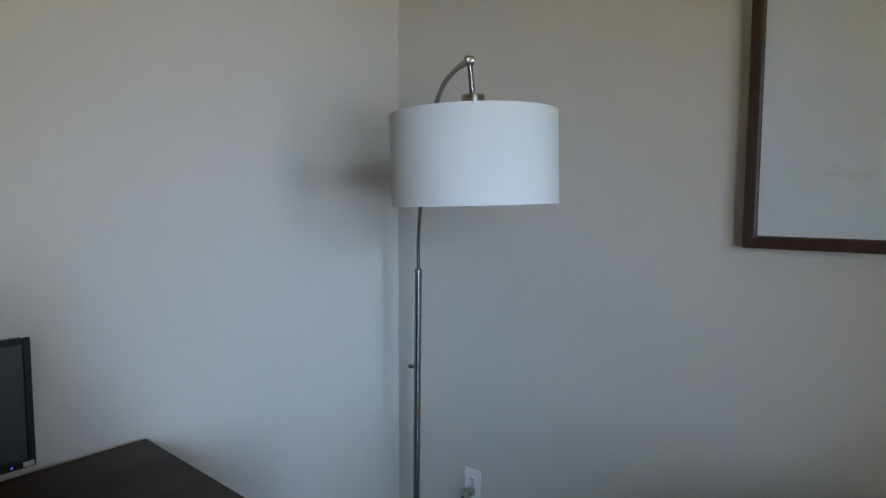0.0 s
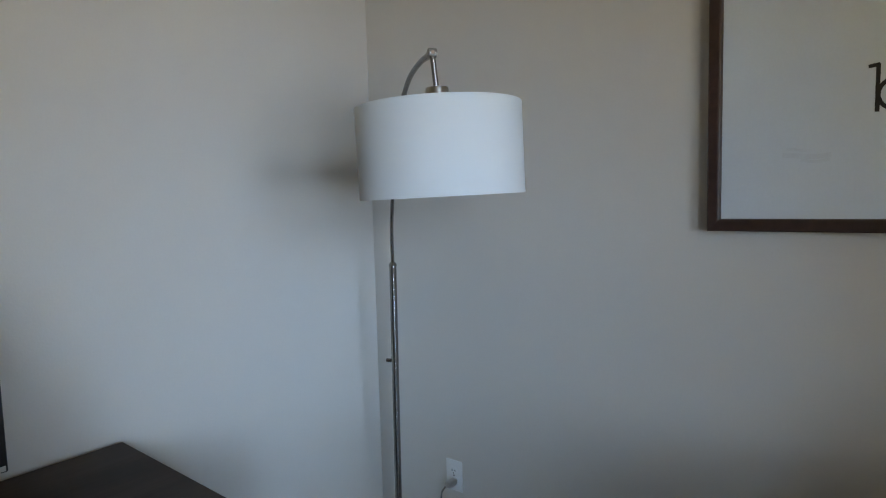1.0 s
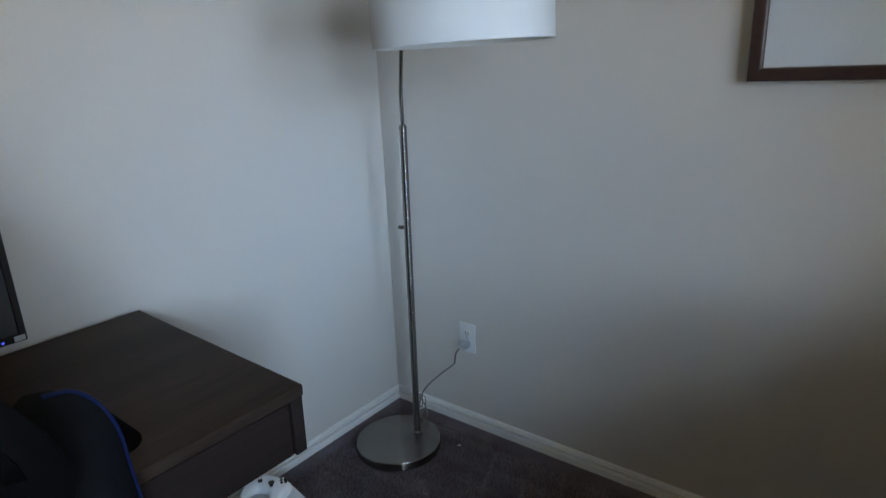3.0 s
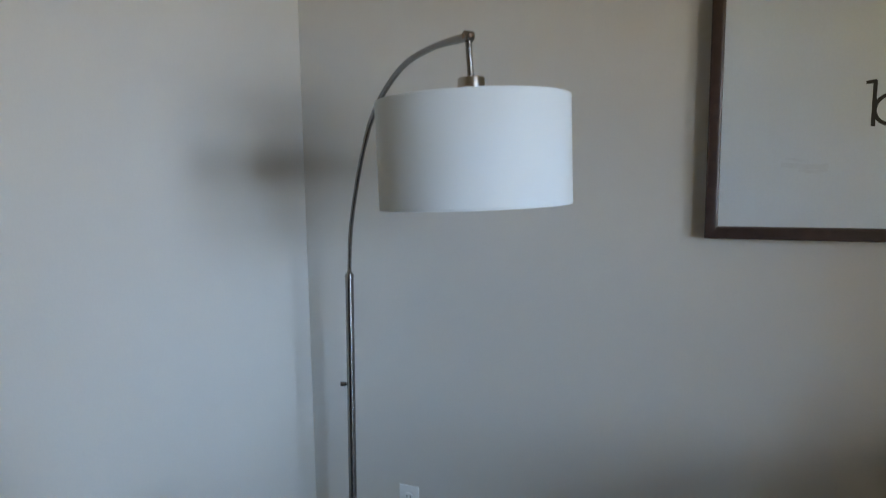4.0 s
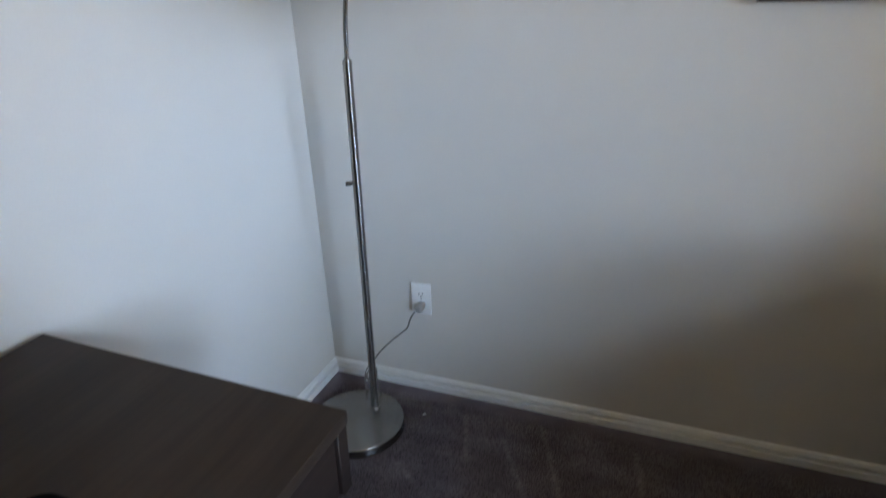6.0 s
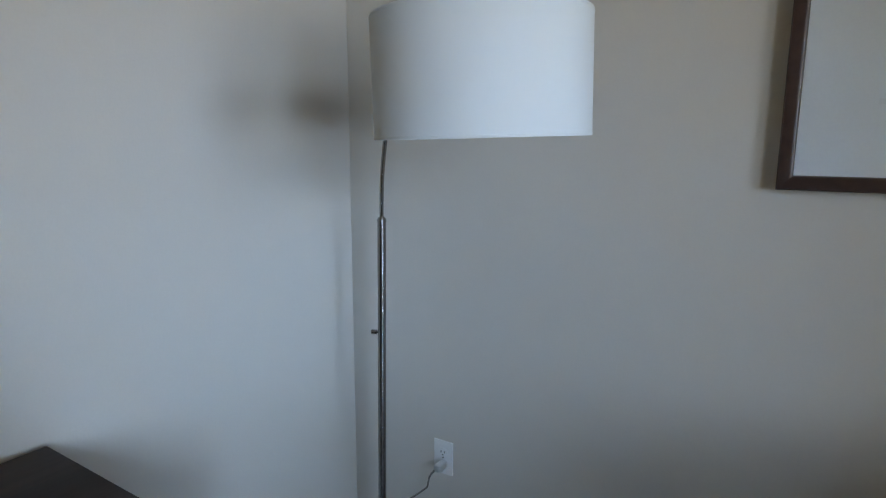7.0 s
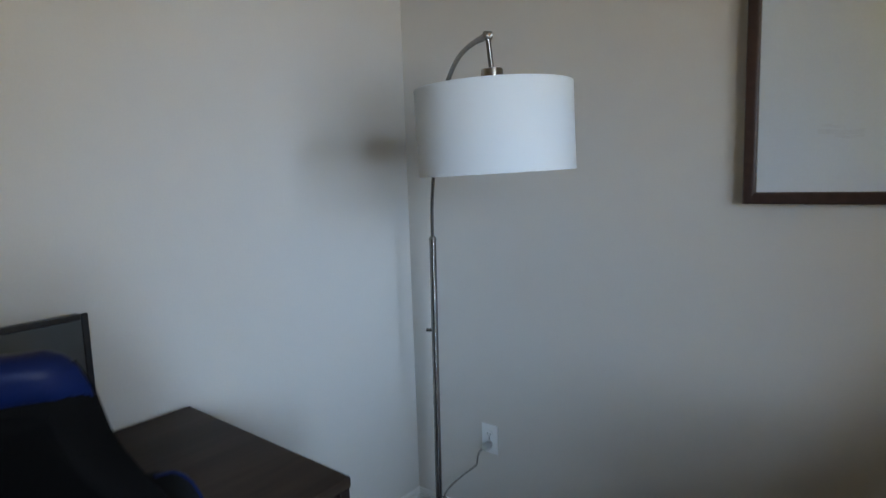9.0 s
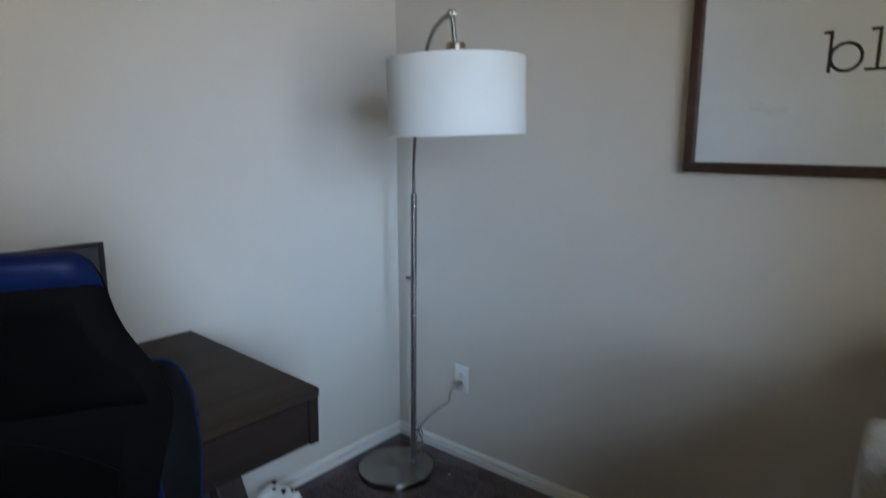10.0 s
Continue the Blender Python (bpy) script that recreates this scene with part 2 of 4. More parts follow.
def lathe(bm, profile, center=(0, 0, 0), n=32, m=None):
    """Turns rows of (radius, height) round an upright axis; the ends are closed."""
    rings = []
    for r, z in profile:
        ring = [bm.verts.new((center[0] + r * math.cos(a), center[1] + r * math.sin(a), center[2] + z)) for a in np.linspace(0, 2 * math.pi, n, False)]
        rings.append(ring)
    for a, b in zip(rings, rings[1:]):
        for i in range(n):
            bm.faces.new((a[i], a[(i + 1) % n], b[(i + 1) % n], b[i]))
    bm.faces.new(rings[0][::-1])
    bm.faces.new(rings[-1])
    if m:
        for ring in rings:
            for v in ring:
                v.co = m @ v.co
    return bm


def smooth_path(points, per=8, closed=False):
    """A Catmull-Rom curve through the points."""
    p = [Vector(q) for q in points]
    if closed:
        p = [p[-1], *p, p[0], p[1]]
    else:
        p = [2 * p[0] - p[1], *p, 2 * p[-1] - p[-2]]
    out = []
    for a, b, c, d in zip(p, p[1:], p[2:], p[3:]):
        for k in range(per):
            t = k / per
            out.append(0.5 * (2 * b + (c - a) * t + (2 * a - 5 * b + 4 * c - d) * t * t + (3 * b - a - 3 * c + d) * t ** 3))
    if not closed:
        out.append(p[-2])
    return out


def tube(bm, path, radius, n=10, closed=False):
    """A round bar along a path; radius is a number or one for each point."""
    path = [Vector(p) for p in path]
    count = len(path)
    radii = [radius] * count if isinstance(radius, (int, float)) else radius
    side, rings = None, []
    for i, p in enumerate(path):
        a, b = (path[i - 1] if i or closed else p), (path[(i + 1) % count] if i < count - 1 or closed else p)
        along = (b - a).normalized()
        side = along.orthogonal().normalized() if side is None else (side - along * side.dot(along)).normalized()
        over = along.cross(side)
        rings.append([bm.verts.new(p + (side * math.cos(t) + over * math.sin(t)) * radii[i]) for t in np.linspace(0, 2 * math.pi, n, False)])
    pairs = list(zip(rings, rings[1:])) + ([(rings[-1], rings[0])] if closed else [])
    for a, b in pairs:
        for i in range(n):
            bm.faces.new((a[i], a[(i + 1) % n], b[(i + 1) % n], b[i]))
    if not closed:
        bm.faces.new(rings[0][::-1])
        bm.faces.new(rings[-1])
    return bm


def extrude_profile(bm, outline, start, end, side, up=Vector((0, 0, 1))):
    """Sweeps an outline of (out, up) straight from start to end; side is the way out."""
    ends = [[bm.verts.new(Vector(q) + side * a + up * b) for a, b in outline] for q in (start, end)]
    n = len(outline)
    for i in range(n):
        bm.faces.new((ends[0][i], ends[0][(i + 1) % n], ends[1][(i + 1) % n], ends[1][i]))
    bm.faces.new(ends[0][::-1])
    bm.faces.new(ends[1])
    return bm


def soft_block(bm, x0, x1, y0, y1, z0, z1, bevel, lump=0.0, seed=0.0, cuts=10, m=None):
    """A stuffed block: rounded, and uneven by lump metres."""
    temp = bmesh.new()
    box(temp, x0, x1, y0, y1, z0, z1, bevel, 5)
    bmesh.ops.subdivide_edges(temp, edges=[e for e in temp.edges if e.calc_length() > 0.08], cuts=cuts, use_grid_fill=True)
    temp.normal_update()
    for v in temp.verts:
        q = v.co * 9 + Vector((seed, seed, seed))
        v.co += v.normal * (noise.noise(q) + 0.5 * noise.noise(q * 3)) * lump
        if m:
            v.co = m @ v.co
    data = bpy.data.meshes.new("temp")
    temp.to_mesh(data)
    temp.free()
    bm.from_mesh(data)
    bpy.data.meshes.remove(data)
    return bm


# ---------------------------------------------------------------- the room
WALL_T = 0.14
bm = bmesh.new()
box(bm, -WALL_T, 0, ROOM_Y - WALL_T, WALL_T, 0, ROOM_Z)
tagged(solid("wall_west", bm, WALL, False), "smooth greige painted wall behind the desk", "wall", kind="structure")
bm = bmesh.new()
box(bm, 0, ROOM_X, 0, WALL_T, 0, ROOM_Z)
tagged(solid("wall_north", bm, WALL, False), "smooth greige painted wall with an outlet and framed art", "wall", kind="structure")
bm = bmesh.new()
box(bm, 0, ROOM_X, ROOM_Y - WALL_T, ROOM_Y, 0, ROOM_Z)
tagged(solid("wall_south", bm, WALL, False), "plain greige painted wall closing the room", "wall", kind="structure")
bm = bmesh.new()
y_hi = WALL_T
for wy in WINDOW_YS:
    box(bm, ROOM_X, ROOM_X + WALL_T, wy + WINDOW_W / 2, y_hi, 0, ROOM_Z)
    box(bm, ROOM_X, ROOM_X + WALL_T, wy - WINDOW_W / 2, wy + WINDOW_W / 2, 0, WINDOW_Z0)
    box(bm, ROOM_X, ROOM_X + WALL_T, wy - WINDOW_W / 2, wy + WINDOW_W / 2, WINDOW_Z1, ROOM_Z)
    y_hi = wy - WINDOW_W / 2
box(bm, ROOM_X, ROOM_X + WALL_T, ROOM_Y - WALL_T, y_hi, 0, ROOM_Z)
tagged(solid("wall_east", bm, WALL, False), "greige painted wall with two window openings", "wall", kind="structure")
bm = bmesh.new()
box(bm, -WALL_T, ROOM_X + WALL_T, ROOM_Y - WALL_T, WALL_T, ROOM_Z, ROOM_Z + 0.1)
tagged(solid("ceiling", bm, CEILING, False), "plain matt white ceiling", "ceiling", kind="structure")
bm = bmesh.new()
box(bm, -WALL_T, ROOM_X + WALL_T, ROOM_Y - WALL_T, WALL_T, -0.1, -0.003)
tagged(solid("floor", bm, CARPET, False), "dark taupe cut-pile carpet with vacuum marks", "carpet", kind="structure")
bm = bmesh.new()
box(bm, -60, 60, -60, 60, -0.6, -0.5)
tagged(solid("ground", bm, EARTH, False), "dry lawn outside the windows", "ground", kind="structure")

BASE_H = 0.0625
BASE_OUTLINE = [(0, 0), (0.0185, 0), (0.0185, 0.0350), (0.0178, 0.0368), (0.0165, 0.0376), (0.0015, 0.0380), (0.0015, 0.0440), (0.0136, 0.0446), (0.0144, 0.0462), (0.0141, 0.0515), (0.0131, 0.0523), (0.0085, 0.0526), (0.0085, 0.0542), (0.0118, 0.0547), (0.0112, 0.0575), (0.0080, 0.0608), (0.0050, BASE_H), (0, BASE_H)]
for start, end, side in (((0.0, ROOM_Y, 0), (0.0, 0, 0), Vector((1, 0, 0))), ((0.0, 0, 0), (ROOM_X, 0, 0), Vector((0, -1, 0)))):
    bm = bmesh.new()
    extrude_profile(bm, BASE_OUTLINE, start, end, side)
    tagged(solid("baseboard", bm, TRIM, False), "white painted moulded baseboard along the wall", "baseboard", kind="structure")

EDGE_OUTLINE = [(0.0186, -0.0028), (0.0186, 0.0125), (0.0240, 0.0128), (0.0340, 0.0105), (0.0560, 0.0040), (0.0760, -0.0028)]
for start, end, side in (((0.0, ROOM_Y, 0), (0.0, 0, 0), Vector((1, 0, 0))), ((0.0, 0, 0), (ROOM_X, 0, 0), Vector((0, -1, 0)))):
    bm = bmesh.new()
    extrude_profile(bm, EDGE_OUTLINE, start, end, side)
    tagged(solid("carpet_edge", bm, CARPET), "dark taupe carpet tucked up along the baseboard", "carpet", kind="structure")

for index, wy in enumerate(WINDOW_YS):
    win = thing("window_%d" % (index + 1), (ROOM_X, wy, WINDOW_Z0))
    tagged(win, "white double-hung sash window letting in daylight", "window", kind="structure")
    h, w = WINDOW_Z1 - WINDOW_Z0, WINDOW_W / 2
    bm = bmesh.new()
    for y0, y1, z0, z1 in ((-w, -w + 0.04, 0, h), (w - 0.04, w, 0, h), (-w + 0.04, w - 0.04, 0, 0.04), (-w + 0.04, w - 0.04, h - 0.04, h), (-w + 0.04, w - 0.04, h / 2 - 0.05, h / 2 + 0.05)):
        box(bm, 0.05, 0.11, y0, y1, z0, z1, 0.003, 1)
    part("window_frame", bm, TRIM, win)
    for z0, z1 in ((0.04, h / 2 - 0.05), (h / 2 + 0.05, h - 0.04)):
        bm = bmesh.new()
        box(bm, 0.075, 0.08, -w + 0.04, w - 0.04, z0, z1)
        part("pane", bm, GLASS, win, smooth=False).visible_shadow = False
    bm = bmesh.new()
    box(bm, -0.04, 0.048, -w - 0.05, w + 0.05, -0.022, -0.002, 0.004)
    part("window_sill", bm, TRIM, win)


# ---------------------------------------------------------------- the arc floor lamp
LAMP = Vector((0.262, -0.192, 0.0))
lamp_thing = tagged(thing("floor_lamp", LAMP), "brushed nickel arc floor lamp with white drum shade, unlit", "lamp")
ARM_X, ARM_Y = 0.7895, -0.6137


def arm(s, z):
    return Vector((ARM_X * s, ARM_Y * s, z))


bm = bmesh.new()
BASE_AT = (-0.032, -0.070, 0)
lathe(bm, [(0.0, 0.0), (0.150, 0.0), (0.1535, 0.003), (0.1535, 0.0335), (0.152, 0.0345), (0.150, 0.035), (0.0, 0.0352)], BASE_AT, 72)
base = part("base_plate", bm, NICKEL_FLAT, lamp_thing, "round brushed nickel weighted base")
bm = bmesh.new()
lathe(bm, [(0.1537, 0.004), (0.1550, 0.005), (0.1552, 0.027), (0.1550, 0.0295), (0.1544, 0.0318), (0.1534, 0.0336), (0.1520, 0.0348), (0.1505, 0.0354), (0.1490, 0.0353)], BASE_AT, 96)
part("rim", bm, NICKEL, base, "polished nickel rim")
TOP = Vector((0.026, -0.014, 1.155))
bm = bmesh.new()
tube(bm, [Vector((0, 0, 0.0352)), Vector((0, 0, 0.030)).lerp(TOP, 0.3), Vector((0, 0, 0.03)).lerp(TOP, 0.7), TOP], 0.0122, 24)
part("pole", bm, NICKEL, lamp_thing)
bm = bmesh.new()
tube(bm, [TOP + Vector((0, 0, z)) for z in (-0.001, 0.004, 0.010, 0.013)], [0.0132, 0.0132, 0.0108, 0.0075], 24)
part("collar", bm, NICKEL, lamp_thing)
bm = bmesh.new()
lathe(bm, [(0.0, 0.0), (0.018, 0.0), (0.017, 0.005), (0.0135, 0.008), (0.0, 0.008)], (0, 0, 0.0352), 32)
part("foot_ring", bm, NICKEL, lamp_thing)
arm_points = smooth_path([TOP + Vector((0, 0, 0.01)), arm(0.058, 1.273), arm(0.094, 1.371), arm(0.149, 1.479), arm(0.200, 1.553)], 8)
bm = bmesh.new()
tube(bm, arm_points, 0.0061, 14)
part("lower_arm", bm, NICKEL, lamp_thing)
upper = smooth_path([arm(0.188, 1.537), arm(0.225, 1.582), arm(0.305, 1.643), arm(0.425, 1.692), arm(0.56, 1.705), arm(0.692, 1.699)], 8)
bm = bmesh.new()
tube(bm, upper, [0.0068] * (len(upper) - 6) + [0.0072, 0.0078, 0.0082, 0.0085, 0.0085, 0.0082], 14)
part("upper_arm", bm, NICKEL, lamp_thing)
KNUCKLE = arm(0.694, 1.699)
bm = bmesh.new()
tube(bm, [KNUCKLE + Vector((-0.6137, -0.7895, 0)) * k for k in (-0.010, -0.0085, 0.0085, 0.010)], [0.0085, 0.0105, 0.0105, 0.0085], 20)
joint = part("swivel_joint", bm, NICKEL, lamp_thing)
bm = bmesh.new()
tube(bm, [KNUCKLE + Vector((-0.6137, -0.7895, 0)) * k for k in (-0.0102, 0.0102)], 0.0048, 14)
tube(bm, [KNUCKLE + Vector((0.755, -0.656, 0)) * k for k in (0.0, 0.0108)], 0.0042, 14)
part("screw", bm, NICKEL_FLAT, joint)
HEAD = Vector((0.812, -0.606, 0)) - LAMP
bm = bmesh.new()
tube(bm, [KNUCKLE, KNUCKLE.lerp(HEAD + Vector((0, 0, 1.61)), 0.5), HEAD + Vector((0, 0, 1.61))], 0.0062, 16)
part("drop_rod", bm, NICKEL, lamp_thing)
bm = bmesh.new()
lathe(bm, [(0.0, 0.0), (0.0255, 0.0), (0.026, 0.001), (0.026, 0.034), (0.0245, 0.036), (0.0, 0.036)], HEAD + Vector((0, 0, 1.589)), 36)
cap = part("cap", bm, NICKEL_SATIN, lamp_thing)
# the head hangs a little askew
HANG = HEAD + Vector((0, 0, 1.61))
ASKEW = Matrix.Translation(HANG) @ Matrix.Rotation(radians(-1.6), 4, Vector((-0.60, 0.80, 0))) @ Matrix.Translation(-HANG)
cap.matrix_basis = ASKEW
R, Z0, Z1 = 0.1865, 1.382, 1.583
bm = bmesh.new()
outer = []
for r, z in ((R, Z0), (R, Z0 + 0.004), (R, Z0 + 0.07), (R, Z0 + 0.14), (R, Z1 - 0.004), (R, Z1), (R - 0.003, Z1), (R - 0.003, Z0), (R, Z0)):
    outer.append([bm.verts.new((HEAD.x + r * math.cos(a), HEAD.y + r * math.sin(a), z)) for a in np.linspace(0, 2 * math.pi, 96, False)])
for a, b in zip(outer, outer[1:]):
    for i in range(96):
        bm.faces.new((a[i], a[(i + 1) % 96], b[(i + 1) % 96], b[i]))
bmesh.ops.remove_doubles(bm, verts=bm.verts, dist=1e-5)
shade = part("shade", bm, SHADE_FABRIC, lamp_thing, "white linen drum shade")
shade.matrix_basis = ASKEW
for z in (Z0 + 0.004, Z1 - 0.004):
    bm = bmesh.new()
    tube(bm, [HEAD + Vector(((R + 0.0001) * math.cos(a), (R + 0.0001) * math.sin(a), z)) for a in np.linspace(0, 2 * math.pi, 96, False)], 0.0008, 6, True)
    part("hem", bm, SHADE_FABRIC, shade)
bm = bmesh.new()
for a in (0.4, 0.4 + 2.0944, 0.4 + 4.1888):
    tube(bm, [HEAD + Vector((0.012 * math.cos(a), 0.012 * math.sin(a), 1.586)), HEAD + Vector(((R - 0.004) * math.cos(a), (R - 0.004) * math.sin(a), 1.576))], 0.002, 6)
part("spider", bm, NICKEL, shade)
bm = bmesh.new()
lathe(bm, [(0.0, 0.0), (0.017, 0.0), (0.018, 0.05), (0.020, 0.055), (0.0, 0.055)], HEAD + Vector((0, 0, 1.531)), 24)
part("socket", bm, PLASTIC_WHITE, lamp_thing).matrix_basis = ASKEW
bm = bmesh.new()
KNOB_Z = 0.829
axis = Vector((-0.62, -0.22, 0)).normalized()
root = Vector((0.018, -0.010, KNOB_Z))
tube(bm, [root + axis * k for k in (0.008, 0.015, 0.0155, 0.030, 0.031)], [0.004, 0.004, 0.0068, 0.0068, 0.006], 18)
part("switch_knob", bm, NICKEL, lamp_thing)

# the lamp's cord: from the plug, behind the pole, with a tied bundle and a loop over the carpet
CO = Vector((0.375, -0.03, 0.0))
bm = bmesh.new()
run = smooth_path([Vector(q) - CO for q in ((0.365, -0.05, 0.345), (0.352, -0.055, 0.325), (0.335, -0.040, 0.290), (0.322, -0.028, 0.262), (0.300, -0.030, 0.240), (0.262, -0.040, 0.205), (0.225, -0.060, 0.165), (0.205, -0.080, 0.130), (0.200, -0.100, 0.085), (0.208, -0.105, 0.040), (0.235, -0.10, 0.006), (0.285, -0.085, 0.004), (0.335, -0.082, 0.004), (0.395, -0.080, 0.0015), (0.432, -0.105, 0.0025), (0.428, -0.150, 0.0015), (0.39, -0.178, 0.0015), (0.352, -0.165, 0.002), (0.332, -0.15, 0.004))], 8)
tube(bm, run, 0.0032, 8)
cord = part("power_cord", bm, CORD, lamp_thing, "clear silvery cord plugged in and bundled")
cord.location = CO - LAMP
bm = bmesh.new()
box(bm, -0.013, 0.011, -0.020, 0.022, 0.340, 0.364, 0.005, 3)
part("plug", bm, make_glass("clear_vinyl", (0.75, 0.76, 0.76, 1), 0.35), cord, "clear grey vinyl plug")
random.seed(5)
for k in range(3):
    bm = bmesh.new()
    c = Vector((0.194 + 0.012 * (k % 3), -0.098 - 0.006 * k, 0.076 + 0.006 * (k % 2))) - CO
    lean, wide, high = random.uniform(-0.5, 0.5), random.uniform(0.010, 0.018), random.uniform(0.032, 0.046)
    ring = [c + Vector((wide * math.cos(a) + lean * 0.02 * math.sin(a), 0.012 * math.sin(a + k), high * math.sin(a))) for a in np.linspace(0, 2 * math.pi, 28, False)]
    tube(bm, ring, 0.0024, 7, True)
    part("cord_loop", bm, CORD, cord)
bm = bmesh.new()
tube(bm, [Vector((0.205 + 0.017 * math.cos(a), -0.104 + 0.016 * math.sin(a), 0.079)) - CO for a in np.linspace(0, 2 * math.pi, 20, False)], 0.002, 6, True)
part("twist_tie", bm, PLASTIC_WHITE, cord)

# ---------------------------------------------------------------- the wall outlet
outlet = tagged(thing("wall_outlet", (0.370, 0, 0.371)), "white duplex wall outlet with one plug in it", "outlet")
bm = bmesh.new()
box(bm, -0.0355, 0.0355, -0.0055, 0, -0.0575, 0.0575, 0.0025, 2)
plate = part("cover_plate", bm, PLASTIC_WHITE, outlet)
for z in (0.0195, -0.0195):
    bm = bmesh.new()
    lathe(bm, [(0.0, 0.0), (0.0168, 0.0), (0.0168, 0.002), (0.016, 0.0028), (0.0, 0.0028)], n=28, m=Matrix.Translation((0, -0.0052, z)) @ pose(0, 0, 0, 90) @ Matrix.Diagonal((1, 0.85, 1, 1)))
    socket = part("socket_face", bm, PLASTIC_WHITE, outlet)
    for x, hh in ((-0.0062, 0.0045), (0.0062, 0.0036)):
        bm = bmesh.new()
        box(bm, x - 0.0012, x + 0.0012, -0.0086, -0.0076, z + 0.001 - hh, z + 0.001 + hh)
        part("slot", bm, SLOT, socket)
    bm = bmesh.new()
    lathe(bm, [(0.0, 0.0), (0.0024, 0.0), (0.0024, 0.001), (0.0, 0.001)], n=12, m=Matrix.Translation((0, -0.0077, z - 0.0088)) @ pose(0, 0, 0, 90))
    part("ground_hole", bm, SLOT, socket)
bm = bmesh.new()
lathe(bm, [(0.0, 0.0), (0.003, 0.0), (0.0028, 0.001), (0.0, 0.0014)], n=14, m=Matrix.Translation((0, -0.0055, 0)) @ pose(0, 0, 0, 90))
part("screw", bm, NICKEL, plate)

# ---------------------------------------------------------------- the framed print
ART_X0, ART_X1, ART_Z0, ART_Z1 = 1.240, 2.46, 1.276, 2.20
art = tagged(thing("picture_frame", (ART_X0, -0.011, ART_Z0)), "dark wood framed white print with black typewriter lettering", "picture")
AW, AH, MEMBER, DEEP = ART_X1 - ART_X0, ART_Z1 - ART_Z0, 0.031, 0.032
FRAME_OUTLINE = [(0, 0.003), (0, DEEP - 0.003), (0.003, DEEP), (MEMBER - 0.008, DEEP), (MEMBER - 0.002, DEEP - 0.003), (MEMBER, DEEP - 0.008), (MEMBER, 0.003)]
corners = [(0, 0), (AW, 0), (AW, AH), (0, AH)]
for k in range(4):
    (xa, za), (xb, zb) = corners[k], corners[(k + 1) % 4]
    bm = bmesh.new()
    ends = []
    for (x, z) in ((xa, za), (xb, zb)):
        sx, sz = (1 if x == 0 else -1), (1 if z == 0 else -1)
        ends.append([bm.verts.new((x + sx * a, -b, z + sz * a)) for a, b in FRAME_OUTLINE])
    n = len(FRAME_OUTLINE)
    for i in range(n):
        bm.faces.new((ends[0][i], ends[0][(i + 1) % n], ends[1][(i + 1) % n], ends[1][i]))
    bm.faces.new(ends[0][::-1])
    bm.faces.new(ends[1])
    part("frame_rail", bm, WOOD_FRAME, art, "dark mahogany-stained rail")
bm = bmesh.new()
box(bm, MEMBER - 0.004, AW - MEMBER + 0.004, -0.0155, -0.003, MEMBER - 0.004, AH - MEMBER + 0.004)
print_panel = part("print", bm, PAPER, art, "white textured print panel", False)
bm = bmesh.new()
box(bm, 0.030, AW - 0.030, -0.0028, 0.011, 0.030, AH - 0.030)
part("backing_board", bm, WOOD_LEG, art, "", False)


def stroke(bm, path, width, y=-0.0158):
    """A flat inked stroke on the print."""
    left, right = [], []
    path = [Vector((p[0], 0, p[1])) for p in path]
    for i, p in enumerate(path):
        along = (path[min(i + 1, len(path) - 1)] - path[max(i - 1, 0)]).normalized()
        out = Vector((-along.z, 0, along.x)) * (width * (1 + 0.18 * noise.noise(p * 180)) / 2)
        left.append(bm.verts.new((p.x + out.x, y, p.z + out.z)))
        right.append(bm.verts.new((p.x - out.x, y, p.z - out.z)))
    for i in range(len(path) - 1):
        bm.faces.new((left[i], right[i], right[i + 1], left[i + 1]))


def line(a, b, n=6):
    return [(a[0] + (b[0] - a[0]) * k / n, a[1] + (b[1] - a[1]) * k / n) for k in range(n + 1)]


for cx, cz, length, wide in ((1.457, 1.456, 0.10, 0.012), (1.475, 1.444, 0.06, 0.007), (1.44, 1.470, 0.05, 0.006)):
    bm = bmesh.new()
    stroke(bm, [(cx - ART_X0 + length * (k / 12 - 0.5), cz - ART_Z0 + 0.003 * math.sin(k * 0.35 + cx * 40)) for k in range(13)], wide, -0.01562)
    part("brush_mark", bm, SMUDGE, print_panel, "faint grey brush mark", False)
LX, LZ = 1.590 - ART_X0, 1.546 - ART_Z0
bm = bmesh.new()
stroke(bm, line((LX, LZ - 0.002), (LX, LZ + 0.102)), 0.0086)
stroke(bm, line((LX - 0.018, LZ + 0.098), (LX + 0.003, LZ + 0.1005)), 0.0080, -0.01585)
stroke(bm, [(LX + 0.036 + 0.0345 * math.cos(a), LZ + 0.0355 + 0.0345 * math.sin(a)) for a in np.linspace(0, 2 * math.pi, 41)], 0.0086, -0.01588)
part("letter_b", bm, INK, print_panel, "black lowercase slab-serif letter b", False)
LX += 0.104
bm = bmesh.new()
stroke(bm, line((LX, LZ + 0.002), (LX, LZ + 0.102)), 0.0086)
stroke(bm, line((LX - 0.020, LZ + 0.0985), (LX + 0.003, LZ + 0.0995)), 0.0080, -0.01585)
stroke(bm, line((LX - 0.026, LZ + 0.002), (LX + 0.026, LZ + 0.002)), 0.0080, -0.01588)
part("letter_l", bm, INK, print_panel, "black lowercase slab-serif letter l", False)

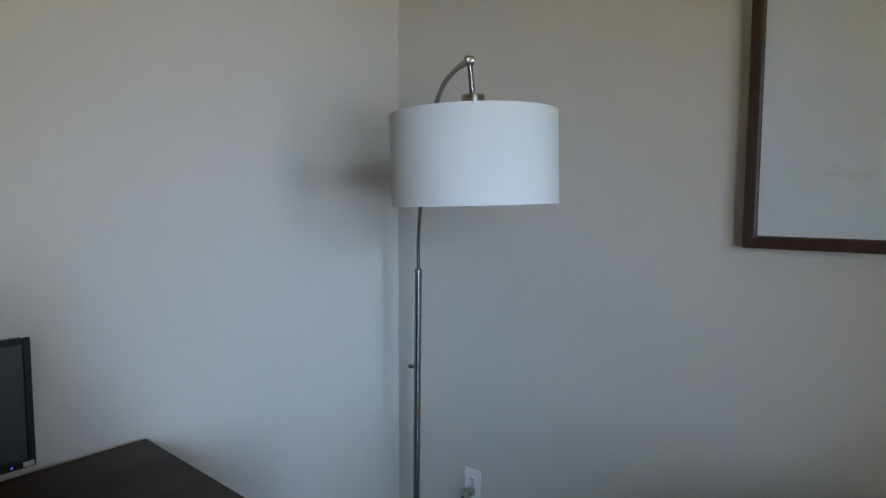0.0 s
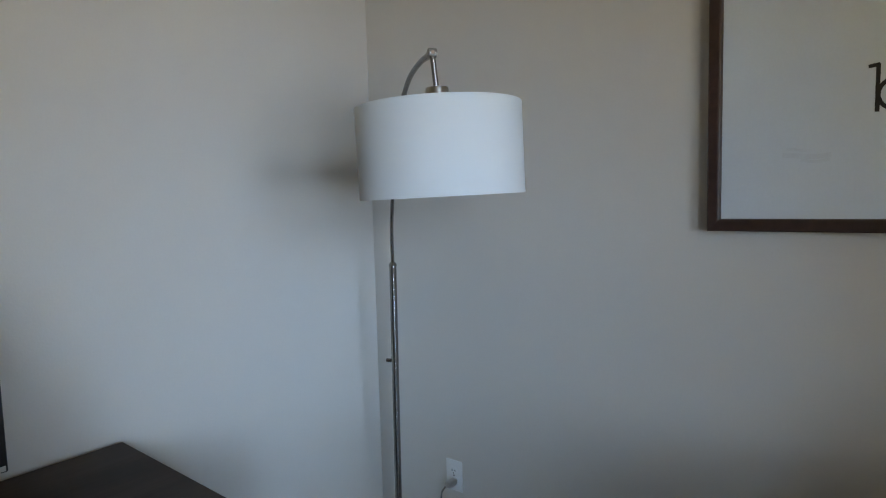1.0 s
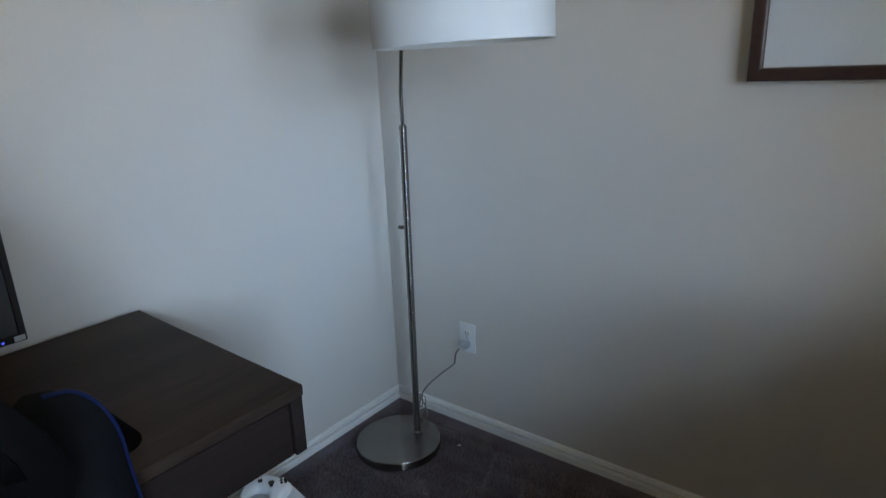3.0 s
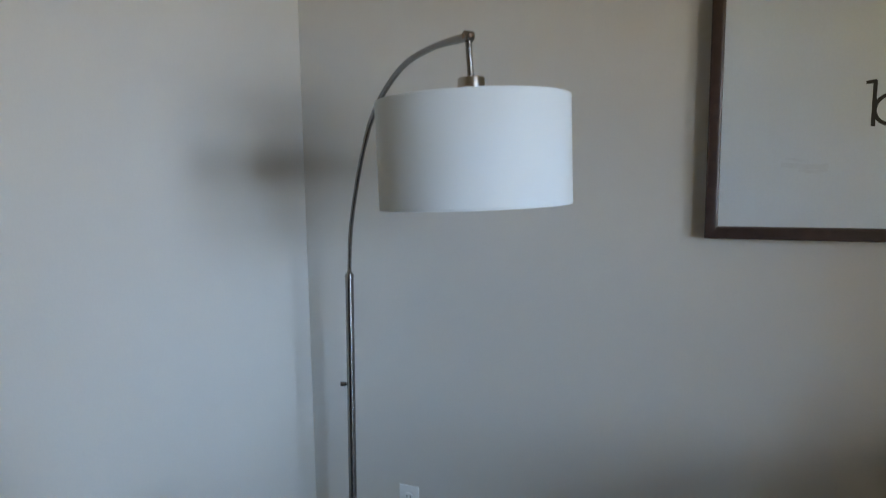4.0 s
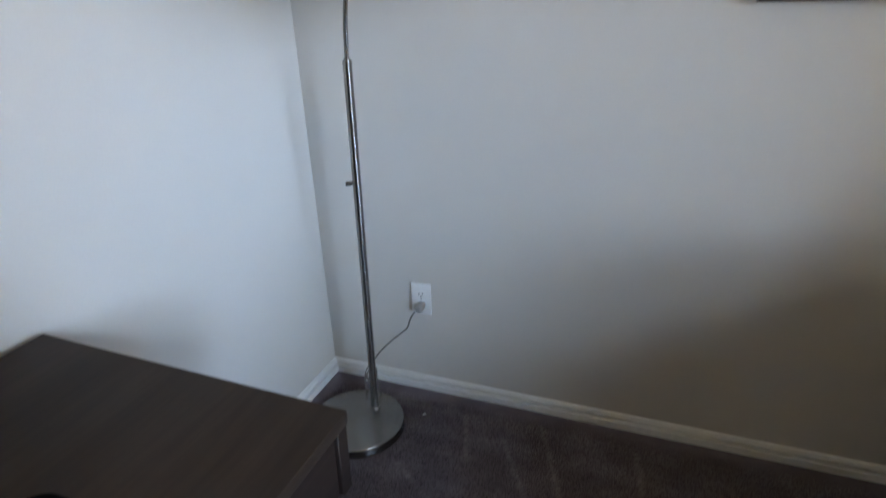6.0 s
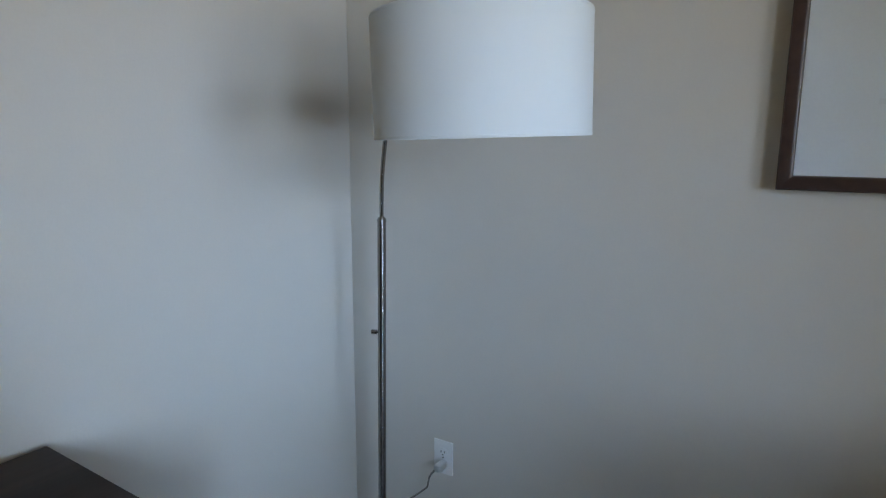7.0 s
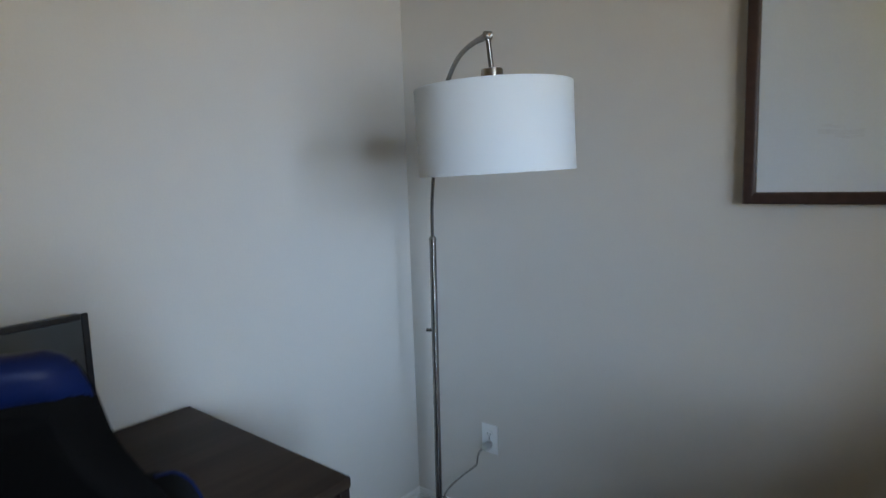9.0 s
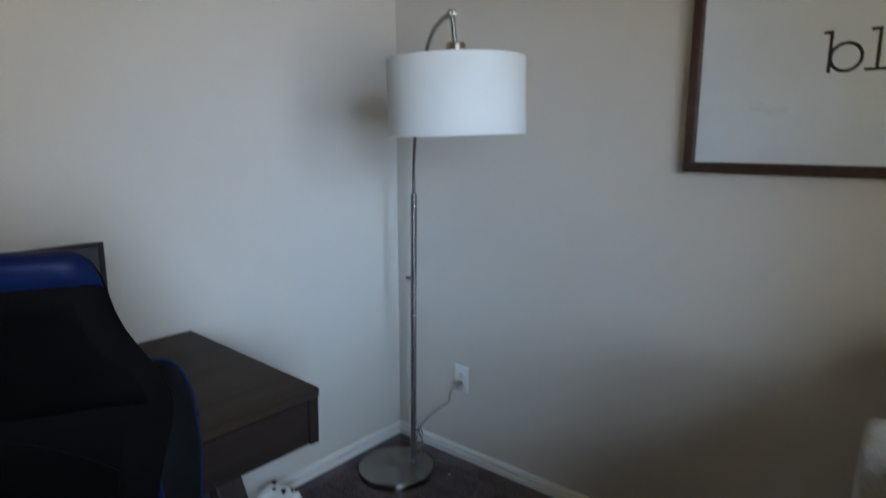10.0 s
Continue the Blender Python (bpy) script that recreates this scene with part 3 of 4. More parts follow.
# ---------------------------------------------------------------- the desk
DESK_Y1, DESK_Y0, DESK_Z, DESK_X = -0.995, -2.25, 0.7505, 0.664
desk = tagged(thing("desk", (0.34, -1.62, 0)), "dark walnut-stained wooden desk with drawers and splayed legs", "desk")
desk.matrix_world = pose(0.34, -1.62, 0, 0, 1.3, 0)
DO = Matrix.Translation((-0.34, 1.62, 0))
bm = bmesh.new()
box(bm, 0.008, DESK_X, DESK_Y0, DESK_Y1, DESK_Z - 0.026, DESK_Z, 0.004, 2, m=DO)
part("desktop", bm, WOOD_DESK, desk)
bm = bmesh.new()
for y in (DESK_Y1 - 0.030, DESK_Y0 + 0.002):
    box(bm, 0.02, DESK_X - 0.003, y, y + 0.028, 0.597, DESK_Z - 0.0262, 0.002, 1, m=DO)
box(bm, 0.02, 0.04, DESK_Y0 + 0.031, DESK_Y1 - 0.031, 0.597, DESK_Z - 0.0262, m=DO)
box(bm, 0.041, DESK_X - 0.012, DESK_Y0 + 0.031, DESK_Y1 - 0.031, 0.597, 0.605, m=DO)
part("apron", bm, WOOD_FACE_SHADED, desk)
for y0, y1 in ((-1.645, DESK_Y1 - 0.034), (DESK_Y0 + 0.034, -1.652)):
    bm = bmesh.new()
    box(bm, DESK_X - 0.026, DESK_X - 0.007, y0, y1, 0.606, DESK_Z - 0.031, 0.002, 1, m=DO)
    part("drawer_front", bm, WOOD_FACE_SHADED, desk)
for y_top, y_foot in ((-1.236, -1.092), (-2.00, -2.14)):
    for x in (0.085, 0.585):
        bm = bmesh.new()
        vs = []
        for y, z in ((y_top, 0.5965), (y_foot, 0.0)):
            vs.append([bm.verts.new(DO @ Vector((x + a, y + b, z))) for a, b in ((-0.022, -0.034), (0.022, -0.034), (0.022, 0.034), (-0.022, 0.034))])
        for i in range(4):
            bm.faces.new((vs[0][i], vs[0][(i + 1) % 4], vs[1][(i + 1) % 4], vs[1][i]))
        bm.faces.new(vs[0])
        bm.faces.new(vs[1][::-1])
        bmesh.ops.bevel(bm, geom=list(bm.edges), offset=0.003, segments=1, affect="EDGES")
        part("leg", bm, WOOD_LEG, desk)
    bm = bmesh.new()
    ym = y_top * 0.75 + y_foot * 0.25
    box(bm, 0.108, 0.562, ym - 0.012, ym + 0.012, 0.43, 0.47, 0.002, 1, m=DO)
    part("stretcher", bm, WOOD_LEG, desk)

# the mouse pad and the monitor on the desk
pad = bmesh.new()
rim = []
for cx, cy, start in ((0.562, -1.318, 0), (0.398, -1.318, 90), (0.398, -1.642, 180), (0.562, -1.642, 270)):
    for k in range(9):
        a = radians(start + 90 * k / 8)
        rim.append((cx + 0.042 * math.cos(a), cy + 0.042 * math.sin(a)))
low = [pad.verts.new(DO @ Vector((x, y, DESK_Z + 0.0004))) for x, y in rim]
high = [pad.verts.new(DO @ Vector((x, y, DESK_Z + 0.0045))) for x, y in rim]
pad.faces.new(high)
pad.faces.new(low[::-1])
for k in range(len(rim)):
    pad.faces.new((low[k], low[(k + 1) % len(rim)], high[(k + 1) % len(rim)], high[k]))
mouse_pad = solid("mouse_pad", pad, PAD, False)
mouse_pad.matrix_world = desk.matrix_world.copy()
tagged(mouse_pad, "black cloth mouse pad lying on the desk", "mouse pad")

STAND_Z = DESK_Z + 0.0031
MX, MY1, MZ0, MZ1 = 0.200, -1.298, 0.838, 1.110
MY0 = MY1 - 0.520
monitor = tagged(thing("monitor", (MX - 0.02, (MY0 + MY1) / 2, STAND_Z)), "black flat-panel monitor, switched off, standing on the desk", "monitor")
MO = Matrix.Translation((0.02 - MX, -(MY0 + MY1) / 2, -STAND_Z))
bm = bmesh.new()
box(bm, MX - 0.045, MX - 0.006, MY0 + 0.004, MY1 - 0.004, MZ0 + 0.004, MZ1 - 0.004, 0.008, 2, m=MO)
part("casing", bm, PLASTIC_BLACK, monitor)
bm = bmesh.new()
for y0, y1, z0, z1 in ((MY0, MY0 + 0.014, MZ0, MZ1), (MY1 - 0.014, MY1, MZ0, MZ1), (MY0 + 0.014, MY1 - 0.014, MZ0, MZ0 + 0.018), (MY0 + 0.014, MY1 - 0.014, MZ1 - 0.014, MZ1)):
    box(bm, MX - 0.0055, MX, y0, y1, z0, z1, 0.002, 1, m=MO)
bezel = part("bezel", bm, PLASTIC_BLACK, monitor)
bm = bmesh.new()
box(bm, MX - 0.0055, MX - 0.0025, MY0 + 0.0145, MY1 - 0.0145, MZ0 + 0.0185, MZ1 - 0.0145, m=MO)
part("screen", bm, SCREEN, monitor, "dark matt screen", False)
bm = bmesh.new()
box(bm, MX + 0.0002, MX + 0.0010, MY1 - 0.024, MY1 - 0.004, MZ0 + 0.003, MZ0 + 0.014, m=MO)
part("sticker", bm, BADGE, bezel, "small silver sticker")
bm = bmesh.new()
box(bm, MX + 0.0002, MX + 0.0014, MY1 - 0.046, MY1 - 0.042, MZ0 + 0.006, MZ0 + 0.010, m=MO)
part("power_light", bm, LED, bezel, "glowing blue standby light")
bm = bmesh.new()
box(bm, MX - 0.062, MX - 0.045, (MY0 + MY1) / 2 - 0.04, (MY0 + MY1) / 2 + 0.04, STAND_Z + 0.016, MZ0 + 0.16, 0.006, 2, m=MO)
part("neck", bm, PLASTIC_BLACK, monitor)
bm = bmesh.new()
box(bm, MX - 0.15, MX + 0.0, (MY0 + MY1) / 2 - 0.085, (MY0 + MY1) / 2 + 0.085, STAND_Z + 0.0005, STAND_Z + 0.016, 0.006, 3, m=MO)
part("stand_foot", bm, PLASTIC_BLACK, monitor)

# ---------------------------------------------------------------- the gaming chair
chair = tagged(thing("gaming_chair", (0.815, -1.734, 0), 60.0), "black racing-style gaming chair with royal blue trim", "chair")


def chair_width(z):
    return float(np.interp(z, [0.42, 0.55, 0.70, 0.80, 0.85, 0.90, 0.94, 0.975, 1.008, 1.045, 1.079, 1.115, 1.17, 1.195, 1.208, 1.215], [0.19, 0.205, 0.220, 0.236, 0.250, 0.263, 0.268, 0.263, 0.249, 0.228, 0.211, 0.199, 0.189, 0.180, 0.168, 0.152]))


def chair_rear(z):
    """How far forward the rear of the backrest is at a height."""
    return float(np.interp(z, [0.42, 0.8, 1.2, 1.25], [0.135, 0.050, -0.030, -0.022]))


def back_slab(z0, z1, lift, thick, mat, name, parent, label="", inset=0.0, steps=26, across=18, edge=0.045, soften=2):
    """A stuffed slab of the backrest between two heights."""
    bm = bmesh.new()
    faces = {}
    for side in (0, 1):
        for i in range(steps + 1):
            z = z0 + (z1 - z0) * i / steps
            w = chair_width(z) - inset
            for j in range(across + 1):
                u = -1 + 2 * j / across
                round_x = 1 - max(0.0, (abs(u) - 0.80) / 0.20) ** 2
                round_z = 0.12 + 0.88 * math.sqrt(1 - (1 - min(1.0, min(i, steps - i) / soften)) ** 2)
                puff = edge * (1 - round_x * round_z)
                y = chair_rear(z) - lift + (puff if side == 0 else thick - puff)
                wave = 0.004 * noise.noise(Vector((u * 3, z * 9, side * 4 + thick * 50)))
                faces[side, i, j] = bm.verts.new((u * w, y + wave, z))
    for side in (0, 1):
        for i in range(steps):
            for j in range(across):
                bm.faces.new([faces[side, i, j], faces[side, i, j + 1], faces[side, i + 1, j + 1], faces[side, i + 1, j]])
    rim = [(0, j) for j in range(across)] + [(i, across) for i in range(steps)] + [(steps, j) for j in range(across, 0, -1)] + [(i, 0) for i in range(steps, 0, -1)]
    for k, (i, j) in enumerate(rim):
        a, b = rim[(k + 1) % len(rim)]
        bm.faces.new([faces[0, i, j], faces[0, a, b], faces[1, a, b], faces[1, i, j]])
    return part(name, bm, mat, parent, label)


backrest = back_slab(0.44, 1.200, 0.0, 0.050, LEATHER_WRAP, "backrest", chair, "black leatherette backrest shell", edge=0.026)
back_slab(1.156, 1.215, 0.005, 0.056, LEATHER_BLUE, "top_band", backrest, "royal blue band across the top", 0.003, 16, 24, 0.024, 7)
back_slab(0.952, 1.152, 0.007, 0.02, LEATHER_BLACK, "upper_rear_panel", backrest, "", 0.034, 18, 14, 0.010)
back_slab(0.46, 0.935, 0.008, 0.02, LEATHER_BLACK, "lower_rear_panel", backrest, "", 0.055, 18, 14, 0.012)

bm = bmesh.new()
tube(bm, [Vector((x, chair_rear(z) - 0.0085, z)) for x, z in ((q, 0.928 - 0.10 * (abs(q) / 0.19) ** 1.7) for q in np.linspace(-0.185, 0.185, 25))], 0.0026, 8)
part("seam", bm, LEATHER_WRAP, backrest, "black arched seam")

for side in (1, -1):
    # wing that curves forward beside the sitter's waist
    bm = bmesh.new()
    grid = {}
    rows, cols = 60, 12
    for i in range(rows + 1):
        a = i / rows
        z = 0.46 + (0.974 - 0.46) * a
        arch = math.sqrt(max(0.0, 1 - max(0.0, (a - 0.80) / 0.20) ** 2.3))
        front = Vector((float(np.interp(z, [0.46, 0.60, 0.76, 0.865, 0.92, 1.004], [0.258, 0.283, 0.294, 0.288, 0.280, 0.270])), float(np.interp(z, [0.46, 0.80, 0.975], [0.250, 0.225, 0.215])), z))
        rear = Vector((float(np.interp(z, [0.46, 0.75, 0.90], [0.222, 0.208, 0.190])), chair_rear(z) + 0.060, z))
        middle = Vector((0.224, 0.165, z))
        rear, front = middle.lerp(rear, 0.03 + 0.97 * arch), middle.lerp(front, 0.03 + 0.97 * arch)
        across = (front - rear).normalized()
        out = Vector((across.y, -across.x, 0))
        for j in range(cols + 1):
            u = j / cols
            q = rear.lerp(front, u)
            puff = 0.016 * arch * (1 - (2 * u - 1) ** 4)
            for face, push in ((0, puff), (1, -0.028 - puff)):
                w = q + out * push
                grid[face, i, j] = bm.verts.new((side * w.x, w.y, w.z))
    for face in (0, 1):
        for i in range(rows):
            for j in range(cols):
                bm.faces.new([grid[face, i, j], grid[face, i, j + 1], grid[face, i + 1, j + 1], grid[face, i + 1, j]])
    rim = [(0, j) for j in range(cols)] + [(i, cols) for i in range(rows)] + [(rows, j) for j in range(cols, 0, -1)] + [(i, 0) for i in range(rows, 0, -1)]
    for k, (i, j) in enumerate(rim):
        a, b = rim[(k + 1) % len(rim)]
        bm.faces.new([grid[0, i, j], grid[0, a, b], grid[1, a, b], grid[1, i, j]])
    trim_path = [grid[0, i, cols].co.copy() for i in range(rows)] + [grid[0, rows, cols // 2].co.copy()]
    rear_path = [grid[0, i, 1].co.copy() for i in range(0, rows - 20)]
    wing = part("wing", bm, LEATHER_GREY, chair, "charcoal side wing")
    bm = bmesh.new()
    tube(bm, trim_path, 0.0036, 8)
    part("piping", bm, LEATHER_BLUE, wing, "royal blue piping")
    bm = bmesh.new()
    tube(bm, rear_path, 0.0085, 8)
    part("piping", bm, LEATHER_BLUE, wing, "royal blue piping")
    # seat side bolster
    bm = bmesh.new()
    soft_block(bm, side * 0.245 - 0.045, side * 0.245 + 0.045, 0.16, 0.66, 0.395, 0.515, 0.035, 0.002, side)
    part("seat_bolster", bm, LEATHER_BLUE, chair)
bm = bmesh.new()
soft_block(bm, -0.20, 0.20, 0.14, 0.68, 0.385, 0.485, 0.035, 0.003, 3)
part("seat", bm, LEATHER_BLACK, chair)
bm = bmesh.new()
box(bm, -0.12, 0.12, 0.24, 0.54, 0.345, 0.386, 0.008)
part("tilt_mechanism", bm, PLASTIC_BLACK, chair)
bm = bmesh.new()
lathe(bm, [(0.0, 0.0), (0.030, 0.0), (0.030, 0.16), (0.018, 0.165), (0.018, 0.255), (0.0, 0.255)], (0, 0.39, 0.09), 24)
part("gas_lift", bm, PLASTIC_BLACK, chair)
for k in range(5):
    a = 2 * math.pi * k / 5 + 0.3
    tip = Vector((0.30 * math.cos(a), 0.39 + 0.30 * math.sin(a), 0.085))
    bm = bmesh.new()
    tube(bm, [Vector((0.02 * math.cos(a), 0.39 + 0.02 * math.sin(a), 0.115)), Vector((0.15 * math.cos(a), 0.39 + 0.15 * math.sin(a), 0.105)), tip], [0.026, 0.021, 0.015], 10)
    spoke = part("base_spoke", bm, PLASTIC_BLACK, chair)
    for shift in (-0.014, 0.014):
        bm = bmesh.new()
        m = Matrix.Translation((tip.x, tip.y, 0.027)) @ Matrix.Rotation(a + math.pi / 2, 4, "Z") @ pose(0, 0, 0, 0, 90)
        lathe(bm, [(0.0, -0.009), (0.024, -0.009), (0.027, -0.006), (0.027, 0.006), (0.024, 0.009), (0.0, 0.009)], (0, 0, shift), 20, m)
        part("caster", bm, PLASTIC_BLACK, spoke)
    bm = bmesh.new()
    tube(bm, [Vector((tip.x, tip.y, 0.03)), Vector((tip.x, tip.y, 0.085))], 0.006, 8)
    part("caster_stem", bm, NICKEL, spoke)

# ---------------------------------------------------------------- console, controller and cables under the desk
console = tagged(thing("game_console", (0.166, -0.806, 0.0), -10.0), "white slim game console lying on the carpet", "console")
bm = bmesh.new()
box(bm, -0.088, 0.098, -0.112, 0.112, 0.004, 0.036, 0.003, 2)
part("lower_case", bm, PLASTIC_WHITE, console)
bm = bmesh.new()
box(bm, -0.090, 0.100, -0.114, 0.114, 0.039, 0.070, 0.003, 2)
part("upper_case", bm, PLASTIC_WHITE, console)
bm = bmesh.new()
box(bm, -0.086, 0.096, -0.110, 0.110, 0.0355, 0.0395)
part("seam", bm, PLASTIC_BLACK, console)
bm = bmesh.new()
box(bm, 0.0995, 0.1006, 0.070, 0.086, 0.050, 0.055)
part("port", bm, SLOT, console)
for x in (-0.075, 0.085):
    for y in (-0.09, 0.09):
        bm = bmesh.new()
        lathe(bm, [(0, 0), (0.012, 0), (0.012, 0.0042), (0, 0.0042)], (x, y, 0), 12)
        part("foot", bm, PLASTIC_BLACK, console)

pad_thing = tagged(thing("game_controller", (0.124, -0.749, 0.0705), 14.0), "white wireless game controller lying on the console", "controller")
bm = bmesh.new()
rows = []
for k in range(25):
    u = -1 + k / 12
    reach = 0.030 + 0.048 * math.exp(-((abs(u) - 0.72) / 0.26) ** 2)
    front = 0.034 * (1 - 0.35 * u * u)
    high = 0.046 - 0.012 * u * u
    x = 0.076 * u
    ring = []
    for a in np.linspace(0, 2 * math.pi, 18, False):
        c, s = math.cos(a), math.sin(a)
        y = (front * c if c > 0 else reach * c) * (1 - max(0, abs(u) - 0.85) * 3.2)
        drop = 0.012 * max(0.0, -c) * (reach / 0.07)
        ring.append(bm.verts.new((x, y, max(0.0005, 0.024 + s * 0.5 * high * (1 - max(0, abs(u) - 0.85) * 3.2) - drop))))
    rows.append(ring)
for a, b in zip(rows, rows[1:]):
    for i in range(18):
        bm.faces.new((a[i], a[(i + 1) % 18], b[(i + 1) % 18], b[i]))
bm.faces.new(rows[0][::-1])
bm.faces.new(rows[-1])
part("shell", bm, PLASTIC_WHITE, pad_thing)
for x, y, r in ((-0.046, 0.012, 0.0095), (0.022, -0.016, 0.0095)):
    bm = bmesh.new()
    lathe(bm, [(0.0, 0.0), (0.006, 0.0), (0.006, 0.008), (r, 0.010), (r, 0.013), (r - 0.003, 0.0135), (0.0, 0.0125)], (x, y, 0.040), 18)
    part("thumbstick", bm, PLASTIC_BLACK, pad_thing)
for x, y in ((0.046, 0.003), (0.046, 0.021), (0.037, 0.012), (0.055, 0.012)):
    bm = bmesh.new()
    lathe(bm, [(0.0, 0.0), (0.0048, 0.0), (0.0046, 0.0035), (0.003, 0.0045), (0.0, 0.0048)], (x, y, 0.0425), 14)
    part("button", bm, PLASTIC_BLACK, pad_thing)
bm = bmesh.new()
box(bm, -0.030, -0.014, -0.0185, -0.0135, 0.043, 0.0485, 0.001, 1)
box(bm, -0.0245, -0.0195, -0.024, -0.008, 0.043, 0.0483, 0.001, 1)
part("direction_pad", bm, PLASTIC_BLACK, pad_thing)

adapter = tagged(thing("power_adapter", (0.200, -0.882, 0.0705), -24.0), "black power adapter lying on the white game console", "adapter")
bm = bmesh.new()
box(bm, -0.062, 0.062, -0.030, 0.030, 0.0, 0.034, 0.010, 3)
part("case", bm, PAD, adapter)
bm = bmesh.new()
tube(bm, [Vector((x, 0.006, 0.016)) for x in (-0.060, -0.072, -0.084)], [0.0075, 0.0065, 0.0045], 12)
part("strain_relief", bm, RUBBER, adapter)
bm = bmesh.new()
box(bm, -0.040, 0.040, -0.019, 0.019, 0.0338, 0.0346)
part("rating_label", bm, SLOT, adapter, "dull black rating label", False)

for points in (((0.05, -0.95, 0.012), (0.12, -0.93, 0.05), (0.17, -0.885, 0.082), (0.23, -0.850, 0.078), (0.29, -0.835, 0.080), (0.335, -0.835, 0.062), (0.352, -0.85, 0.010), (0.36, -0.93, 0.007)),
               ((0.06, -0.90, 0.085), (0.13, -0.868, 0.086), (0.20, -0.872, 0.080), (0.27, -0.862, 0.080), (0.325, -0.875, 0.074), (0.346, -0.89, 0.030), (0.36, -0.96, 0.007)),
               ((0.05, -0.93, 0.03), (0.065, -0.885, 0.085), (0.085, -0.862, 0.083), (0.11, -0.872, 0.088), (0.10, -0.900, 0.092), (0.07, -0.895, 0.090), (0.075, -0.868, 0.095), (0.115, -0.862, 0.088), (0.13, -0.892, 0.084), (0.09, -0.93, 0.075), (0.06, -0.975, 0.02), (0.06, -1.05, 0.007)),
               ((0.07, -0.96, 0.02), (0.085, -0.905, 0.080), (0.125, -0.878, 0.090), (0.105, -0.858, 0.098), (0.075, -0.880, 0.100), (0.10, -0.905, 0.100), (0.135, -0.882, 0.098), (0.19, -0.838, 0.082), (0.255, -0.838, 0.079), (0.31, -0.862, 0.074), (0.325, -0.90, 0.03), (0.33, -0.98, 0.007))):
    bm = bmesh.new()
    tube(bm, smooth_path(points, 8), 0.0056, 8)
    tagged(solid("cable", bm, RUBBER), "thin black cable draped over the console", "cable", "console cables")

# ---------------------------------------------------------------- the day bed along the wall
bed = tagged(thing("day_bed", (2.54, -0.64, 0)), "single bed with a pale comforter against the wall", "bed")
bm = bmesh.new()
box(bm, -0.66, 0.70, -0.58, 0.58, 0.14, 0.26, 0.01)
part("bed_frame", bm, WOOD_LEG, bed)
for x in (-0.62, 0.66):
    for y in (-0.54, 0.54):
        bm = bmesh.new()
        box(bm, x - 0.025, x + 0.025, y - 0.025, y + 0.025, 0, 0.1398, 0.003)
        part("leg", bm, WOOD_LEG, bed)
bm = bmesh.new()
soft_block(bm, -0.70, 0.73, -0.61, 0.61, 0.10, 0.50, 0.07, 0.010, 1, 14)
part("comforter", bm, SHERPA, bed, "pale plush comforter")

bm = bmesh.new()
soft_block(bm, 1.640, 1.834, -1.22, -0.485, 0.004, 0.572, 0.075, 0.010, 5, 14)
tagged(solid("throw_blanket", bm, SHERPA), "pale plush throw bunched against the end of the bed", "blanket")


def pillow(name, place, w, h, d, lean, turn, seed, label):
    """A stuffed pillow standing on its edge."""
    bm = bmesh.new()
    grid = {}
    n = 22
    for face in (1, -1):
        for i in range(n + 1):
            for j in range(n + 1):
                u, v = -1 + 2 * i / n, -1 + 2 * j / n
                fat = ((1 - u ** 4) * (1 - v ** 4)) ** 0.55
                pull = 1 - 0.05 * (1 - abs(u) ** 3) * abs(v) ** 3
                q = Vector((u * w / 2 * (1 - 0.04 * (1 - abs(v) ** 3) * abs(u) ** 3), face * d / 2 * fat, v * h / 2 * pull))
                q += Vector((0, 0, 1)) * 0.006 * noise.noise(q * 14 + Vector((seed, 0, 0))) + Vector((0, face, 0)) * 0.010 * fat * noise.noise(q * 11 + Vector((seed, 3, 0)))
                grid[face, i, j] = bm.verts.new(q)
    for face in (1, -1):
        for i in range(n):
            for j in range(n):
                bm.faces.new([grid[face, i, j], grid[face, i + 1, j], grid[face, i + 1, j + 1], grid[face, i, j + 1]])
    bmesh.ops.remove_doubles(bm, verts=bm.verts, dist=1e-5)
    ob = solid(name, bm, SHERPA)
    ob.matrix_world = pose(*place, lean, 0, turn)
    return tagged(ob, label, "pillow", "pillows on the bed")


bm = bmesh.new()
soft_block(bm, 1.795, 2.185, -0.615, -0.45, 0.488, 0.812, 0.016, 0.007, 8, 14)
tagged(solid("pillow", bm, SHERPA), "pale plush box cushion standing on the end of the bed", "pillow", "pillows on the bed")
# three unseen pillows, added to cast the shade low on the north wall
pillow("pillow", (1.945, -0.935, 0.665), 0.54, 0.37, 0.18, 4, 89, 4.0, "unseen pale plush pillow on the end of the bed, added to shade the wall")
pillow("pillow", (1.965, -0.235, 0.715), 0.40, 0.48, 0.18, 3, 90, 2.0, "unseen pale plush pillow behind a box cushion, added to shade the wall")
pillow("pillow", (2.30, -0.32, 0.765), 0.58, 0.56, 0.19, 4, 88, 7.0, "large unseen pale square pillow behind another pillow, added to shade the wall")

# a scrap of paper on the carpet
bm = bmesh.new()
for x, y, z in ((0, 0, 0.010), (0.011, 0.003, 0.013), (0.013, 0.010, 0.009), (0.003, 0.011, 0.012)):
    bm.verts.new((0.415 + x, -0.152 + y, z))
bm.verts.ensure_lookup_table()
bm.faces.new(bm.verts)
bmesh.ops.solidify(bm, geom=list(bm.faces), thickness=0.0008)
tagged(solid("paper_scrap", bm, PLASTIC_WHITE, False), "tiny white paper scrap lying on the carpet", "paper scrap")

